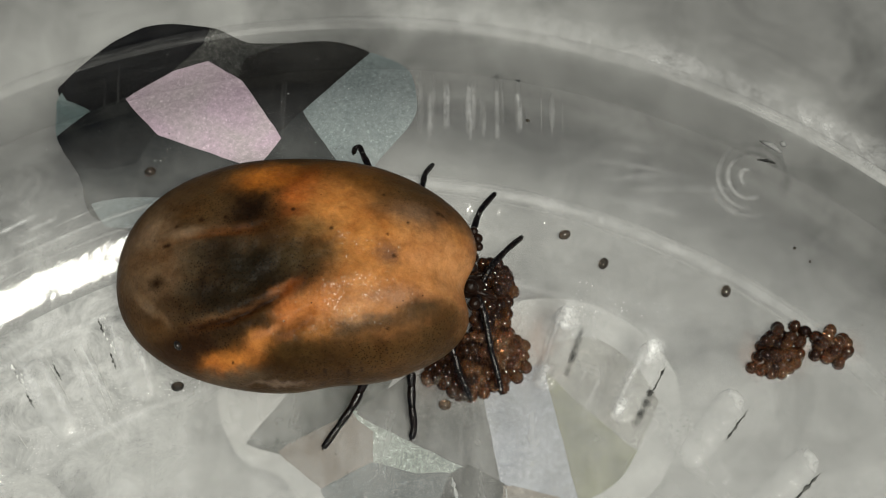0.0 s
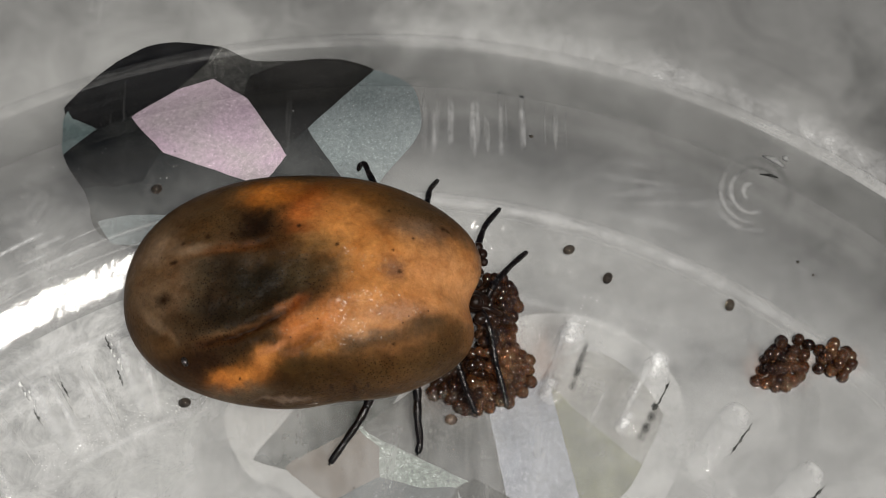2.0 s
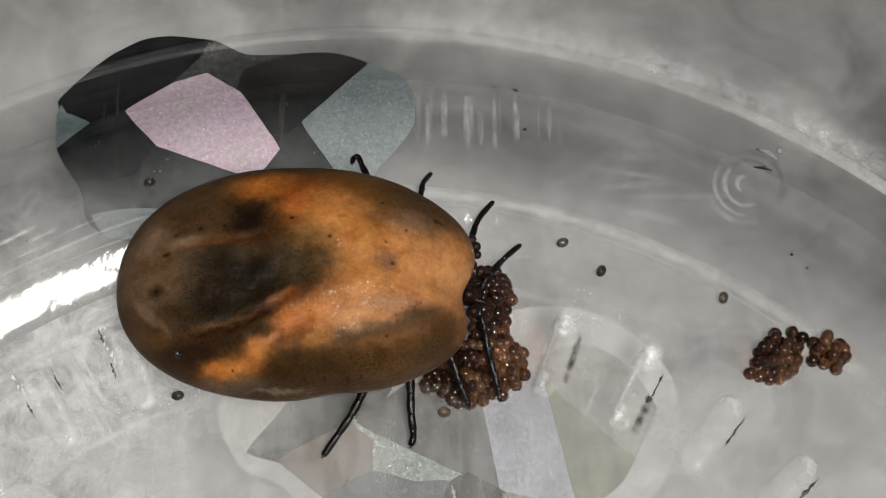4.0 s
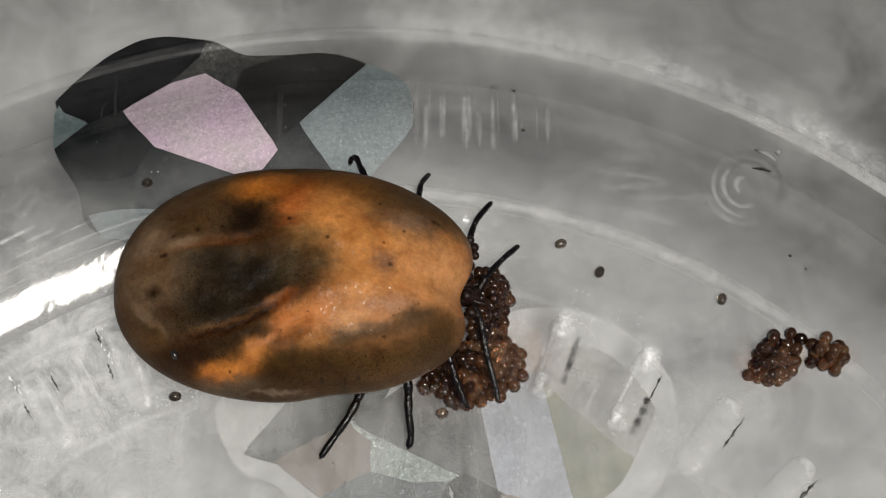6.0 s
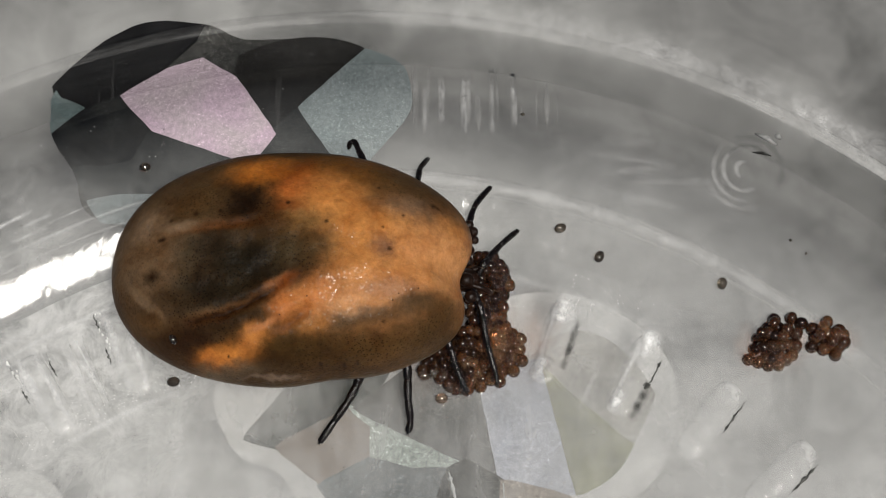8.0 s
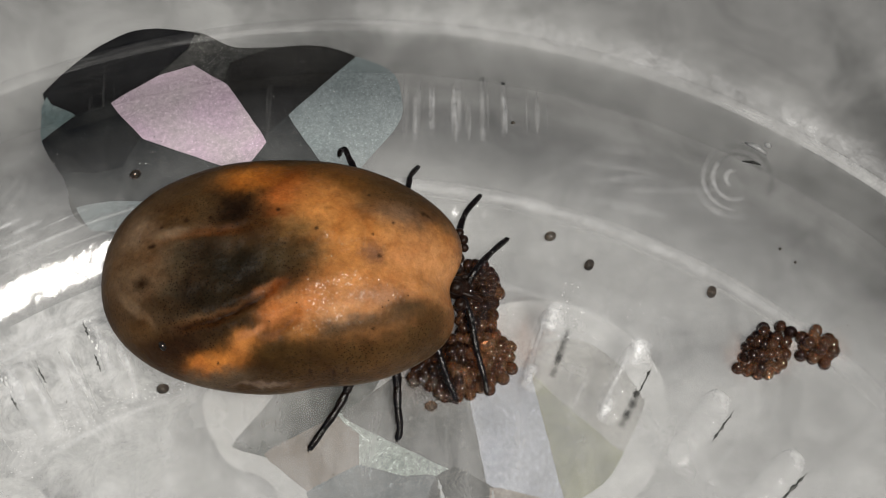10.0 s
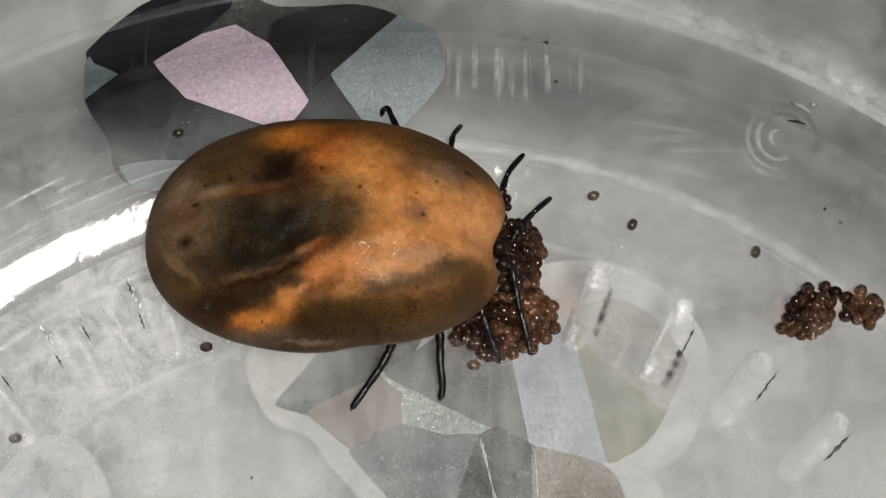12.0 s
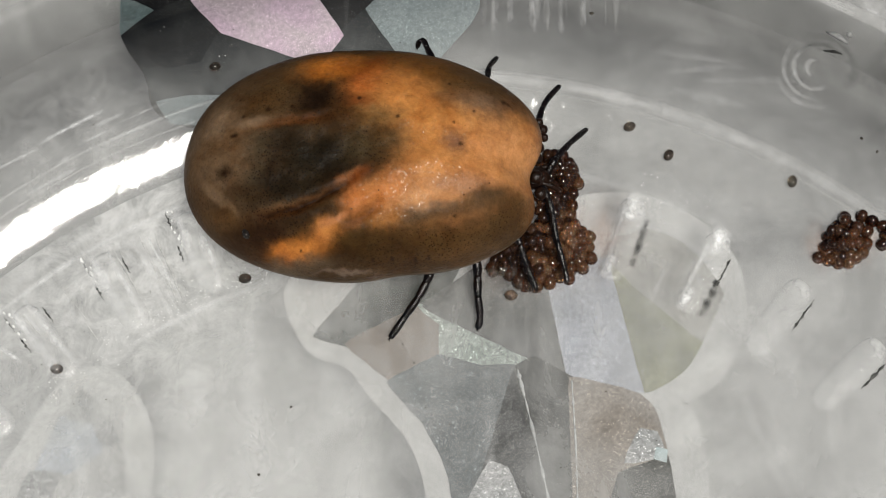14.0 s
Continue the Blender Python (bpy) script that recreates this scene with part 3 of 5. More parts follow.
def build_stickers():
    build_sticker(
        "dark and pink holographic foil sticker beneath the dish",
        [(-14.69, 5.18), (-14.69, 7.34), (-13.66, 8.68), (-12.22, 9.81), (-10.68, 10.32), (-8.83, 10.17), (-7.50, 9.55), (-5.85, 9.50), (-4.11, 9.55), (-2.57, 9.14),
         (-1.23, 8.37), (-0.87, 7.14), (-1.03, 6.11), (-2.36, 4.26), (-4.11, 1.59), (-8.22, 0.97), (-12.84, 1.79), (-13.76, 3.64)],
        [("charcoal", [(-14.47, 7.45), (-13.53, 8.49), (-12.14, 9.62), (-10.70, 10.11), (-8.86, 9.94), (-9.05, 9.28), (-10.30, 7.99), (-11.84, 7.03), (-13.24, 6.41), (-14.29, 6.89)], (0, 4)),
         ("teal", [(-14.45, 7.19), (-14.29, 6.89), (-13.24, 6.41), (-14.39, 5.47)], None),
         ("graphite", [(-14.35, 5.47), (-13.24, 6.41), (-11.84, 7.03), (-10.61, 5.68), (-11.30, 4.26), (-12.33, 4.05), (-13.46, 4.05)], None),
         ("slate", [(-13.46, 4.05), (-12.33, 4.05), (-11.30, 4.26), (-10.61, 5.68), (-7.41, 4.50), (-6.78, 3.03), (-11.74, 2.92), (-12.85, 2.76)], None),
         ("ice", [(-12.85, 2.72), (-11.74, 2.88), (-7.19, 2.92), (-7.60, 1.79), (-12.33, 2.00)], None)] + [
         ("ash", [(-10.30, 7.99), (-9.05, 9.28), (-8.85, 9.86), (-7.59, 9.27), (-7.42, 8.63), (-7.67, 7.73), (-8.95, 8.51)], (2, 4)),
         ("umber", [(-7.42, 8.68), (-5.83, 9.26), (-4.08, 9.33), (-2.75, 8.92), (-5.10, 6.52), (-6.15, 5.42), (-7.67, 7.73)], (0, 3)),
         ("slate", [(-6.15, 5.42), (-5.10, 6.52), (-3.85, 4.63), (-3.49, 2.62), (-6.57, 2.82), (-6.70, 4.57)], None),
         ("ice", [(-5.10, 6.52), (-2.67, 8.88), (-1.44, 8.27), (-1.07, 7.14), (-1.21, 6.18), (-2.56, 4.47), (-3.29, 2.82), (-3.85, 4.63)], (1, 5)),
         ("pink", [(-11.84, 7.03), (-10.23, 8.07), (-8.95, 8.51), (-7.67, 7.73), (-6.15, 5.42), (-6.77, 4.57), (-7.41, 4.50), (-10.61, 5.68)], None)], FOILS["ash"])
    build_sticker(
        "pale scalloped holographic foil sticker with a white border",
        [(-7.70, -4.60), (-7.50, -5.60), (-6.78, -6.75), (-5.47, -7.30), (-4.56, -8.45), (-3.27, -9.95), (-2.62, -11.80), (-2.4, -14.33), (0.51, -16.39), (4.62, -15.87), (6.47, -13.41), (6.63, -10.94),
         (6.37, -9.30), (6.11, -8.63), (7.40, -7.66), (8.22, -5.81), (8.11, -3.75), (6.78, -2.11), (4.72, -1.18), (2.26, -1.39), (-0.51, -2.93), (-5.65, -3.14), (-7.00, -3.50)],
        [("moss", [(-6.74, -6.26), (-5.57, -4.87), (-4.89, -3.98), (-1.67, -3.58), (-2.85, -5.75), (-5.62, -6.55)], None),
         ("peach", [(-5.60, -6.58), (-3.15, -5.29), (-2.34, -5.79), (-2.43, -7.03), (-4.12, -7.78)], (4, 4)),
         ("mint", [(-3.08, -5.16), (0.94, -7.14), (-0.94, -7.44), (-2.26, -6.94), (-2.26, -5.81)], None),
         ("ash", [(-1.13, -3.90), (1.49, -3.91), (2.22, -7.86), (0.97, -7.10), (-2.88, -5.19)], None),
         ("pearl", [(1.51, -3.91), (3.73, -3.50), (4.85, -8.27), (2.24, -7.86)], None),
         ("olive", [(3.82, -3.60), (4.70, -4.55), (6.82, -6.44), (6.06, -7.55), (4.89, -8.27)], (2, 4)),
         ("ivory", [(3.80, -3.50), (3.74, -2.86), (5.34, -2.52), (6.78, -3.44), (7.60, -4.78), (6.86, -6.40), (4.72, -4.49)], (1, 4))] + [
         ("mist", [(-4.11, -7.98), (-2.43, -7.09), (-0.92, -7.48), (0.35, -7.45), (-1.38, -13.20), (-1.64, -13.20), (-2.00, -11.04), (-2.88, -9.30)], (5, 7)),
         ("lead", [(0.36, -7.46), (1.54, -13.00), (-1.40, -13.20)], None),
         ("ash", [(0.37, -7.45), (0.94, -7.16), (2.22, -7.88), (2.36, -13.00), (1.56, -13.00)], None),
         ("beige", [(2.26, -7.88), (3.99, -8.29), (4.95, -8.88), (5.44, -10.63), (3.90, -11.23), (3.29, -13.00), (2.38, -13.00)], (1, 3)),
         ("ash", [(3.31, -13.00), (3.90, -11.27), (5.44, -10.69), (5.65, -12.38), (5.24, -13.41)], None),
         ("silver", [(-1.40, -12.4), (-0.58, -10.86), (-0.06, -11.1), (0.40, -12.2), (0.45, -13.00)], None),
         ("silver", [(4.11, -10.78), (4.64, -9.73), (5.12, -9.83), (5.34, -10.50)], None),
         # a glint on the foil, painted as a tiny bright facet
         ("painted_glint", [(5.14, -10.66), (5.22, -10.38), (5.40, -10.42), (5.36, -10.72)], None)])
    build_sticker(
        "pale holographic foil sticker with a broad white border",
        [(-17.98, -12.79), (-16.85, -10.22), (-15.72, -8.27), (-14.38, -7.55), (-13.15, -8.48), (-12.53, -10.02), (-12.53, -11.97), (-13, -14), (-15.92, -14.85)],
        [("frost", [(-15.60, -9.25), (-14.95, -8.20), (-13.60, -9.00), (-13.30, -11.80), (-15.20, -13.60), (-17.00, -12.90)], None),
         ("frost_blue", [(-15.55, -9.25), (-14.45, -9.40), (-14.20, -10.40), (-15.30, -11.10), (-16.30, -11.10)], None),
         ("silver", [(-15.27, -9.17), (-14.92, -8.34), (-14.48, -8.66), (-14.28, -9.34)], None),
         ("silver", [(-14.42, -9.30), (-14.05, -9.15), (-13.62, -10.05), (-14.02, -10.18)], None),
         ("silver", [(-16.50, -11.20), (-15.55, -11.25), (-16.00, -12.20), (-17.00, -12.60)], None)])


# ---- dish ----
RING = [(22.9, 0), (23.1, 0.03), (23.35, 0.12), (23.7, 0.26), (24.1, 0.43), (24.35, 0.515), (24.5, 0.54), (24.62, 0.537), (24.72, 0.545), (24.88, 0.605), (24.98, 0.622), (25.1, 0.60), (25.3, 0.55), (25.5, 0.54),
        (26.5, 0.54), (28.8, 0.54)]


def floor_height(x, y):
    """Height of the dish floor under a place."""
    return float(np.interp(math.hypot(x - CX, y - CY), [r for r, _ in RING], [z for _, z in RING]))


def build_dish():
    dish = thing("plastic_dish", "shallow round dish of hazy clear plastic with moulded ribs", "dish", at=(CX, CY, 0))
    base = [(0, UNDER), (0, 0), (12, 0), (18.0, 0), (21.5, 0), (22.9, 0), (22.9, UNDER)]
    part("dish_floor", lathe(base, leave=(len(base) - 2,)), PLASTIC, dish, "hazy floor")
    ring = [(22.9, UNDER), *RING, (28.8, UNDER)]
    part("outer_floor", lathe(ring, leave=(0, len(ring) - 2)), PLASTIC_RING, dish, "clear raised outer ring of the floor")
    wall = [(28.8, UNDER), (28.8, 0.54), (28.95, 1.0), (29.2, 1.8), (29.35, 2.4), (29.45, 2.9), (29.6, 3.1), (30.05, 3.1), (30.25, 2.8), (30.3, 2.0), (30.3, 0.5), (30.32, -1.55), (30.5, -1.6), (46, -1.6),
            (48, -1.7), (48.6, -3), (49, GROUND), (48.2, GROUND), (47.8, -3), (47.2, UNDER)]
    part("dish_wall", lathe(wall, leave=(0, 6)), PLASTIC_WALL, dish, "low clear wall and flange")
    rim = [(29.6, 3.1), (29.66, 3.15), (29.75, 3.19), (29.83, 3.20), (29.92, 3.19), (30.0, 3.15), (30.05, 3.1)]
    bm = lathe(rim, closed=False)
    layer = bm.verts.layers.float_color.new("wear")
    for v in bm.verts:
        a = math.degrees(math.atan2(v.co.y, v.co.x))
        g = 0.05 + 0.95 * math.exp(-(((a - 46) / 17) ** 2)) * (0.7 + 0.5 * noise.noise((a * 0.3, v.co.z, 0)))
        v[layer] = (g, g, g, 1)
    part("rim", bm, PLASTIC_RIM, dish, "clear rounded rim with a whitened stretch")
    for r, w in ((24.55, 0.07), (25.1, 0.10)):
        z = 0.465 if r < 25 else 0.485
        line = [(r + w * math.cos(a), z + w * math.sin(a)) for a in (2 * math.pi * i / 8 for i in range(8))]
        part("ring_line", lathe(line), PLASTIC_LINE, dish, "thin raised line")
    # moulded ribs: long rounded bumps pointing to the middle
    bm = bmesh.new()
    n, sides = 30, 14
    rows = []
    for i in range(n + 1):
        s = i / n
        end = min(1, math.sqrt(max(0, 1 - ((s - 0.5) / 0.5) ** 6)))
        rows.append([bm.verts.new((18.4 + 3.2 * s, 0.52 * end * math.cos(a), 0.001 + 0.36 * (0.30 + 0.70 * s ** 0.7) * end * math.sin(a) ** 0.8)) for a in (math.pi * j / sides for j in range(sides + 1))])
    for r, q in zip(rows, rows[1:]):
        for j in range(sides):
            bm.faces.new((r[j], r[j + 1], q[j + 1], q[j]))
    bmesh.ops.remove_doubles(bm, verts=bm.verts, dist=1e-4)
    for v in bm.verts:
        v.co += 0.025 * noise.noise_vector(v.co * 2.3) * min(1, v.co.z / 0.1)
    bmesh.ops.recalc_face_normals(bm, faces=bm.faces)
    rib = part("rib", bm, PLASTIC_RIB, dish)
    # each rib's refraction is painted as a ragged dark line on one flank, with white beads for glints on one side
    def dark_line(r0, r1, y, wide, seed):
        n = 16
        bm = bmesh.new()
        pts = [(r0 + (r1 - r0) * i / n, y + 0.05 * noise.noise((i * 0.5, seed, 3)), 0.02) for i in range(n + 1)]
        radii = [wide * (0.25 + 1.1 * abs(noise.noise((i * 0.8, seed, 6)))) * (0.25 + 0.75 * math.sin(math.pi * i / n)) for i in range(n + 1)]
        tube(pts, radii, 7, bm)
        for v in bm.verts:
            v.co.z = 0.02 + (v.co.z - 0.02) * 0.5
        return bm

    step, first = 8.62, 44.3
    for k in range(41):
        m = pose(0, 0, 0, 0, 0, first + k * step + random.uniform(-0.15, 0.15))
        if k == 0:
            rib.matrix_basis = m
        else:
            again(rib, dish, m)
        glint_side = 7 <= k <= 14
        runs = [(19.9, 21.25, -0.62, 0.085)]
        if k == 3:
            runs = []
        elif k == 2:
            runs = [(19.95, 20.95, -0.62, 0.08), (19.75, 20.0, -0.56, 0.2)]
        elif glint_side:
            runs = [(20.0, 20.7, 0.62, 0.06), (21.0, 21.7, 0.60, 0.03), (20.4, 21.1, -0.62, 0.05)] if k > 8 else [(19.9, 20.6, 0.64, 0.07), (21.2, 21.9, 0.62, 0.06)]
        for n, (r0, r1, y, wide) in enumerate(runs):
            part("rib_seam", dark_line(r0, r1, y, wide, k + 0.3 * n), REFRACTION_DARK, dish, "thin dark line painted for the rib's refraction").matrix_basis = m
        if k in (2, 3):
            r0, r1, wide = (18.5, 19.95, 0.275) if k == 2 else (19.1, 21.1, 0.24)
            line = [(r0 + (r1 - r0) * t, -0.60, 0.035) for t in np.linspace(0, 1, 14)]
            part("rib_shade", streak(line, wide, 1.15, k), REFRACTION_SHADE, dish, "painted shade of refraction in the plastic").matrix_basis = m
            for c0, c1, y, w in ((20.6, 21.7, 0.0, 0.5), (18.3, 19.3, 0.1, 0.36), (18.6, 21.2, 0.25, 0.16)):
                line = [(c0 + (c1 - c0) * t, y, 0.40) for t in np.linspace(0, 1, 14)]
                part("worn_streak", streak(line, w, 1.3 if w > 0.2 else 0.7, k + c0), GLINT_WEAR, dish, "white end of a rib, frost and painted glint together").matrix_basis = m
        if glint_side:
            # the glint along each rib flank is painted as white streaks
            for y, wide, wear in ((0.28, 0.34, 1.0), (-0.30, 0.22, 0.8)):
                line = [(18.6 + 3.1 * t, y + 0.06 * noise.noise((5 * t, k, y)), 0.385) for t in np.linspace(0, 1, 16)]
                part("worn_streak", streak(line, wide, wear, k + y), GLINT_WEAR, dish, "flank of a rib with its glint painted white").matrix_basis = m
            # white beads in place of glints along the rib
            for c in range(9):
                bm = bmesh.new()
                bmesh.ops.create_icosphere(bm, subdivisions=2, radius=random.uniform(0.02, 0.06), matrix=Matrix.Translation((random.uniform(20.5, 21.9), 0.5 + random.uniform(-0.12, 0.12), 0.06)) @ Matrix.Diagonal((1.5, 0.8, 0.6, 1)))
                for v in bm.verts:
                    v.co += 0.03 * noise.noise_vector(v.co * 9)
                part("chip", bm, GLINT_CRUMB, dish, "white bead painted as a glint").matrix_basis = m
    # broken glints between the ribs, painted as thin white strokes
    def scuff(r0, a0, r1, a1, w, steps=26, seed=0.0):
        pts = []
        for i in range(steps):
            t = i / (steps - 1)
            r, a = r0 + (r1 - r0) * t, radians(a0 + (a1 - a0) * t)
            r += (0.03 if steps > 30 else 0.10) * noise.noise((9 * t + seed, seed, 0))
            pts.append((r * math.cos(a), r * math.sin(a), 0.012))
        radii = [w * (0.12 + abs(noise.noise((i * 0.6, seed, 4))) * 1.6) * (0.3 + math.sin(math.pi * i / (steps - 1))) for i in range(steps)]
        part("scuff", above(tube(pts, radii, 8), 0.011), PLASTIC_GLINT, dish)
        if steps > 30:
            part("scuff_haze", above(tube([(x, y, 0.004) for x, y, z in pts], [0.02 + 2.6 * w * math.sin(math.pi * i / (steps - 1)) * (0.6 + abs(noise.noise((i * 0.3, seed, 9)))) for i in range(steps)], 8), 0.003), PLASTIC_LINE, dish, "cloudy haze round a painted glint")

    def arc(r0, a0, r1, a1, z, n=24):
        return [((r0 + (r1 - r0) * t) * math.cos(radians(a0 + (a1 - a0) * t)), (r0 + (r1 - r0) * t) * math.sin(radians(a0 + (a1 - a0) * t)), z) for t in np.linspace(0, 1, n)]

    # broken glints above the slope of the floor, painted as white streaks
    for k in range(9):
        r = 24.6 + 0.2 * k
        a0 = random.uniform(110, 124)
        part("worn_streak", streak(arc(r, a0, r + random.uniform(-0.15, 0.15), a0 + random.uniform(2, 7), (0.63 if r < 25.4 else 0.56) + 0.0007 * k, 30), random.uniform(0.04, 0.16), random.uniform(0.3, 0.95), k * 0.77), GLINT_WEAR, dish)
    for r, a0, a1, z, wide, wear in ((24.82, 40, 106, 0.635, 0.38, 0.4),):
        part("worn_streak", streak(arc(r, a0, r, a1, z, 70), wide, wear, r), GLINT_WEAR, dish)
    # crumbs of chipped plastic along the inner edge of the belt
    bm = bmesh.new()
    for k in range(260):
        r, a = random.gauss(18.6, 0.32), radians(random.choice((110, 114.5, 117, 121, 126, 131)) + random.gauss(0, 1.5))
        w = random.uniform(0.006, 0.024)
        bmesh.ops.create_icosphere(bm, subdivisions=1, radius=w, matrix=Matrix.Translation((r * math.cos(a), r * math.sin(a), 0.012)) @ Matrix.Diagonal((1.6, 1, 0.7, 1)))
    tagged(part("crumb_line", bm, GLINT_CRUMB, dish, "fine white crumbs of plastic"), kind="stuff")
    # glare on the edges of the ribbed belt, painted white, then pale streaks on the flanks of the ribs
    for r, a0, a1, wide, wear in ((21.9, 109, 134, 0.20, 0.85), (18.1, 107, 124, 0.24, 0.6), (22.4, 113, 135, 0.4, 0.35), (21.85, 58, 80, 0.3, 0.25)):
        part("worn_streak", streak(arc(r, a0, r, a1, 0.02, 60), wide, wear, r), GLINT_WEAR, dish, "edge of the ribbed belt with its glare painted white")
    for k in range(30):
        left = k < 20
        a = random.uniform(108, 134) if left else random.uniform(46, 80)
        r = random.uniform(18.0, 20.6)
        line = arc(r, a, r + random.uniform(0.6, 2.2), a + random.uniform(-0.8, 0.8), random.uniform(0.02, 0.04), 14)
        part("worn_streak", streak(line, random.uniform(0.06, 0.28), random.uniform(0.25, 0.9) if left else random.uniform(0.1, 0.35), k * 2.7), GLINT_WEAR, dish)
    for k in range(12):
        scuff(random.uniform(18.4, 21.8), a := random.uniform(110, 131), random.uniform(18.4, 21.8), a + random.uniform(-0.5, 0.5), random.uniform(0.02, 0.04), 12, k * 3.1)
    # long faint wiping marks across the floor
    for k in range(8):
        x, y = random.uniform(-15, 9) - CX, random.uniform(-15, -8) - CY
        lean = random.uniform(-0.35, 0.05)
        n = random.uniform(2.0, 6.0)
        line = [(x + lean * n * t + 0.15 * noise.noise((3 * t, k, 0)), y + n * t, 0.015 + 0.0006 * k) for t in np.linspace(0, 1, 18)]
        if all(math.hypot(p[0], p[1]) < 17.8 for p in line):
            part("worn_streak", streak(line, random.uniform(0.2, 0.8), random.uniform(0.12, 0.32), k * 1.3), GLINT_WEAR, dish)
    for k in range(9):
        x, y, n = random.uniform(2, 10) - CX, random.uniform(1.4, 4.2) - CY, random.uniform(2, 4.5)
        line = [(x + n * t, y + (0.45 - 0.09 * k) * n * t, 0.556 + 0.001 * k) for t in np.linspace(0, 1, 16)]
        if all(25.6 < math.hypot(p[0], p[1]) < 28.4 for p in line):
            part("worn_streak", streak(line, random.uniform(0.15, 0.5), random.uniform(0.12, 0.28), k * 1.9), GLINT_WEAR, dish)
    # a whiter stretch of the flange, beyond the rim
    for r, a0, a1, z, wide, wear in ((32.7, 38, 92, -1.55, 1.5, 0.45),):
        part("worn_streak", streak(arc(r, a0, r, a1, z, 60), wide, wear, r), GLINT_WEAR, dish)
    for k in range(13):
        x = random.uniform(-0.9, 0.3) if k < 5 else random.uniform(0.3, 4.2)
        y0, y1 = random.uniform(4.1, 4.8) - 0.12 * max(0, x - 1.5), random.uniform(5.6, 7.0) - 0.25 * max(0, x - 2)
        line = [(x - CX, y0 + (y1 - y0) * t - CY, 0.556 + 0.001 * k) for t in np.linspace(0, 1, 14)]
        part("worn_streak", streak(line, random.uniform(0.07, 0.2), random.uniform(0.15, 0.5), k * 4.1), GLINT_WEAR, dish)
    # small draw marks on the outer floor: narrow straight ridges, in two groups
    for k in range(16):
        x = (random.uniform(-0.9, 0.2), random.uniform(0.2, 2.4), random.uniform(3.0, 4.4))[0 if k < 6 else 1 if k < 12 else 2]
        y0, y1 = random.uniform(4.3, 4.9) - 0.15 * max(0, x - 2), random.uniform(5.6, 7.2) - 0.25 * max(0, x - 2)
        lean = random.uniform(-0.05, 0.02)
        pts = [(x - CX + lean * t, y0 + (y1 - y0) * t - CY, 0.545 - 0.02 * abs(2 * t - 1)) for t in np.linspace(0, 1, 14)]
        w = random.choice((0.02, 0.03, 0.05, 0.13))
        part("draw_mark", above(tube(pts, [w * (0.15 + 0.85 * math.sin(math.pi * i / 13)) for i in range(14)], 8), 0.541), PLASTIC_MARK, dish)
    # the gate mark: a swirl of thin ridges
    gx, gy = 10.95 - CX, 2.8 - CY
    for r, a0, a1, w in ((1.0, 120, 250, 0.10), (0.72, 100, 290, 0.16), (0.28, 60, 250, 0.14)):
        pts = [(gx + r * math.cos(radians(a)) * 1.05, gy + r * math.sin(radians(a)) * 1.15, 0.51) for a in np.linspace(a0, a1, 18)]
        part("gate_mark", above(tube(pts, [w * (0.08 + 0.92 * math.sin(math.pi * i / 17)) for i in range(18)], 8), 0.541), PLASTIC_MARK, dish)
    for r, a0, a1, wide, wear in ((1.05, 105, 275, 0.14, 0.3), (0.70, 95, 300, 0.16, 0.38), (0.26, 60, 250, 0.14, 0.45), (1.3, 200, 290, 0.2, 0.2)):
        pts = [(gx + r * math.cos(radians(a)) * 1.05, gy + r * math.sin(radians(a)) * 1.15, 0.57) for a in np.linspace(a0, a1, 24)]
        part("worn_streak", streak(pts, wide, wear, r), GLINT_WEAR, dish)
    # dark arcs beside the swirl: refraction shade, painted on
    for r, a0, a1, wide, wear in ((1.15, -40, 112, 0.22, 0.35), (0.85, 20, 130, 0.14, 0.4)):
        pts = [(gx + 0.15 + r * math.cos(radians(a)) * 1.05, gy + r * math.sin(radians(a)) * 1.1, 0.575) for a in np.linspace(a0, a1, 24)]
        part("gate_shade", streak(pts, wide, wear, r), REFRACTION_SHADE, dish, "painted shade of refraction in the plastic")
    part("gate_slit", tube([(gx + 0.35, gy + 0.66, 0.58), (gx + 0.7, gy + 0.62, 0.60), (gx + 1.0, gy + 0.52, 0.58)], [0.02, 0.06, 0.02], 8), REFRACTION_DARK, dish)
    # two glints of the gate, drawn as short white bars
    part("gate_glint", tube([(gx + 0.5, gy + 1.4, 0.56), (gx + 0.9, gy + 1.2, 0.62), (gx + 1.25, gy + 0.95, 0.56)], [0.03, 0.11, 0.05], 10), PLASTIC_GLINT, dish)
    part("gate_glint", tube([(gx + 1.22, gy + 1.32, 0.56), (gx + 1.32, gy + 1.28, 0.60), (gx + 1.42, gy + 1.2, 0.56)], [0.05, 0.11, 0.05], 10), PLASTIC_GLINT, dish)


# ---- the tick ----
BX, BY, BA, BZ = -4.8, -1.7, 6.1, 2.4


def body_edge(th):
    """Distance from the middle to the edge of the body, seen from above."""
    b = 4.3 if math.sin(th) > 0 else 3.92
    c, s = abs(math.cos(th)) / BA, abs(math.sin(th)) / b
    r = (c ** 2.2 + s ** 2.2) ** (-1 / 2.2)
    d = math.atan2(math.sin(th + 0.06), math.cos(th + 0.06))
    r *= 1 - 0.085 * math.exp(-((d / 0.15) ** 2)) + 0.02 * math.exp(-(((abs(d) - 0.36) / 0.2) ** 2))
    w = math.atan2(math.sin(th + 1.22), math.cos(th + 1.22))
    return r * (1 - 0.05 * math.exp(-((w / 0.28) ** 2)))


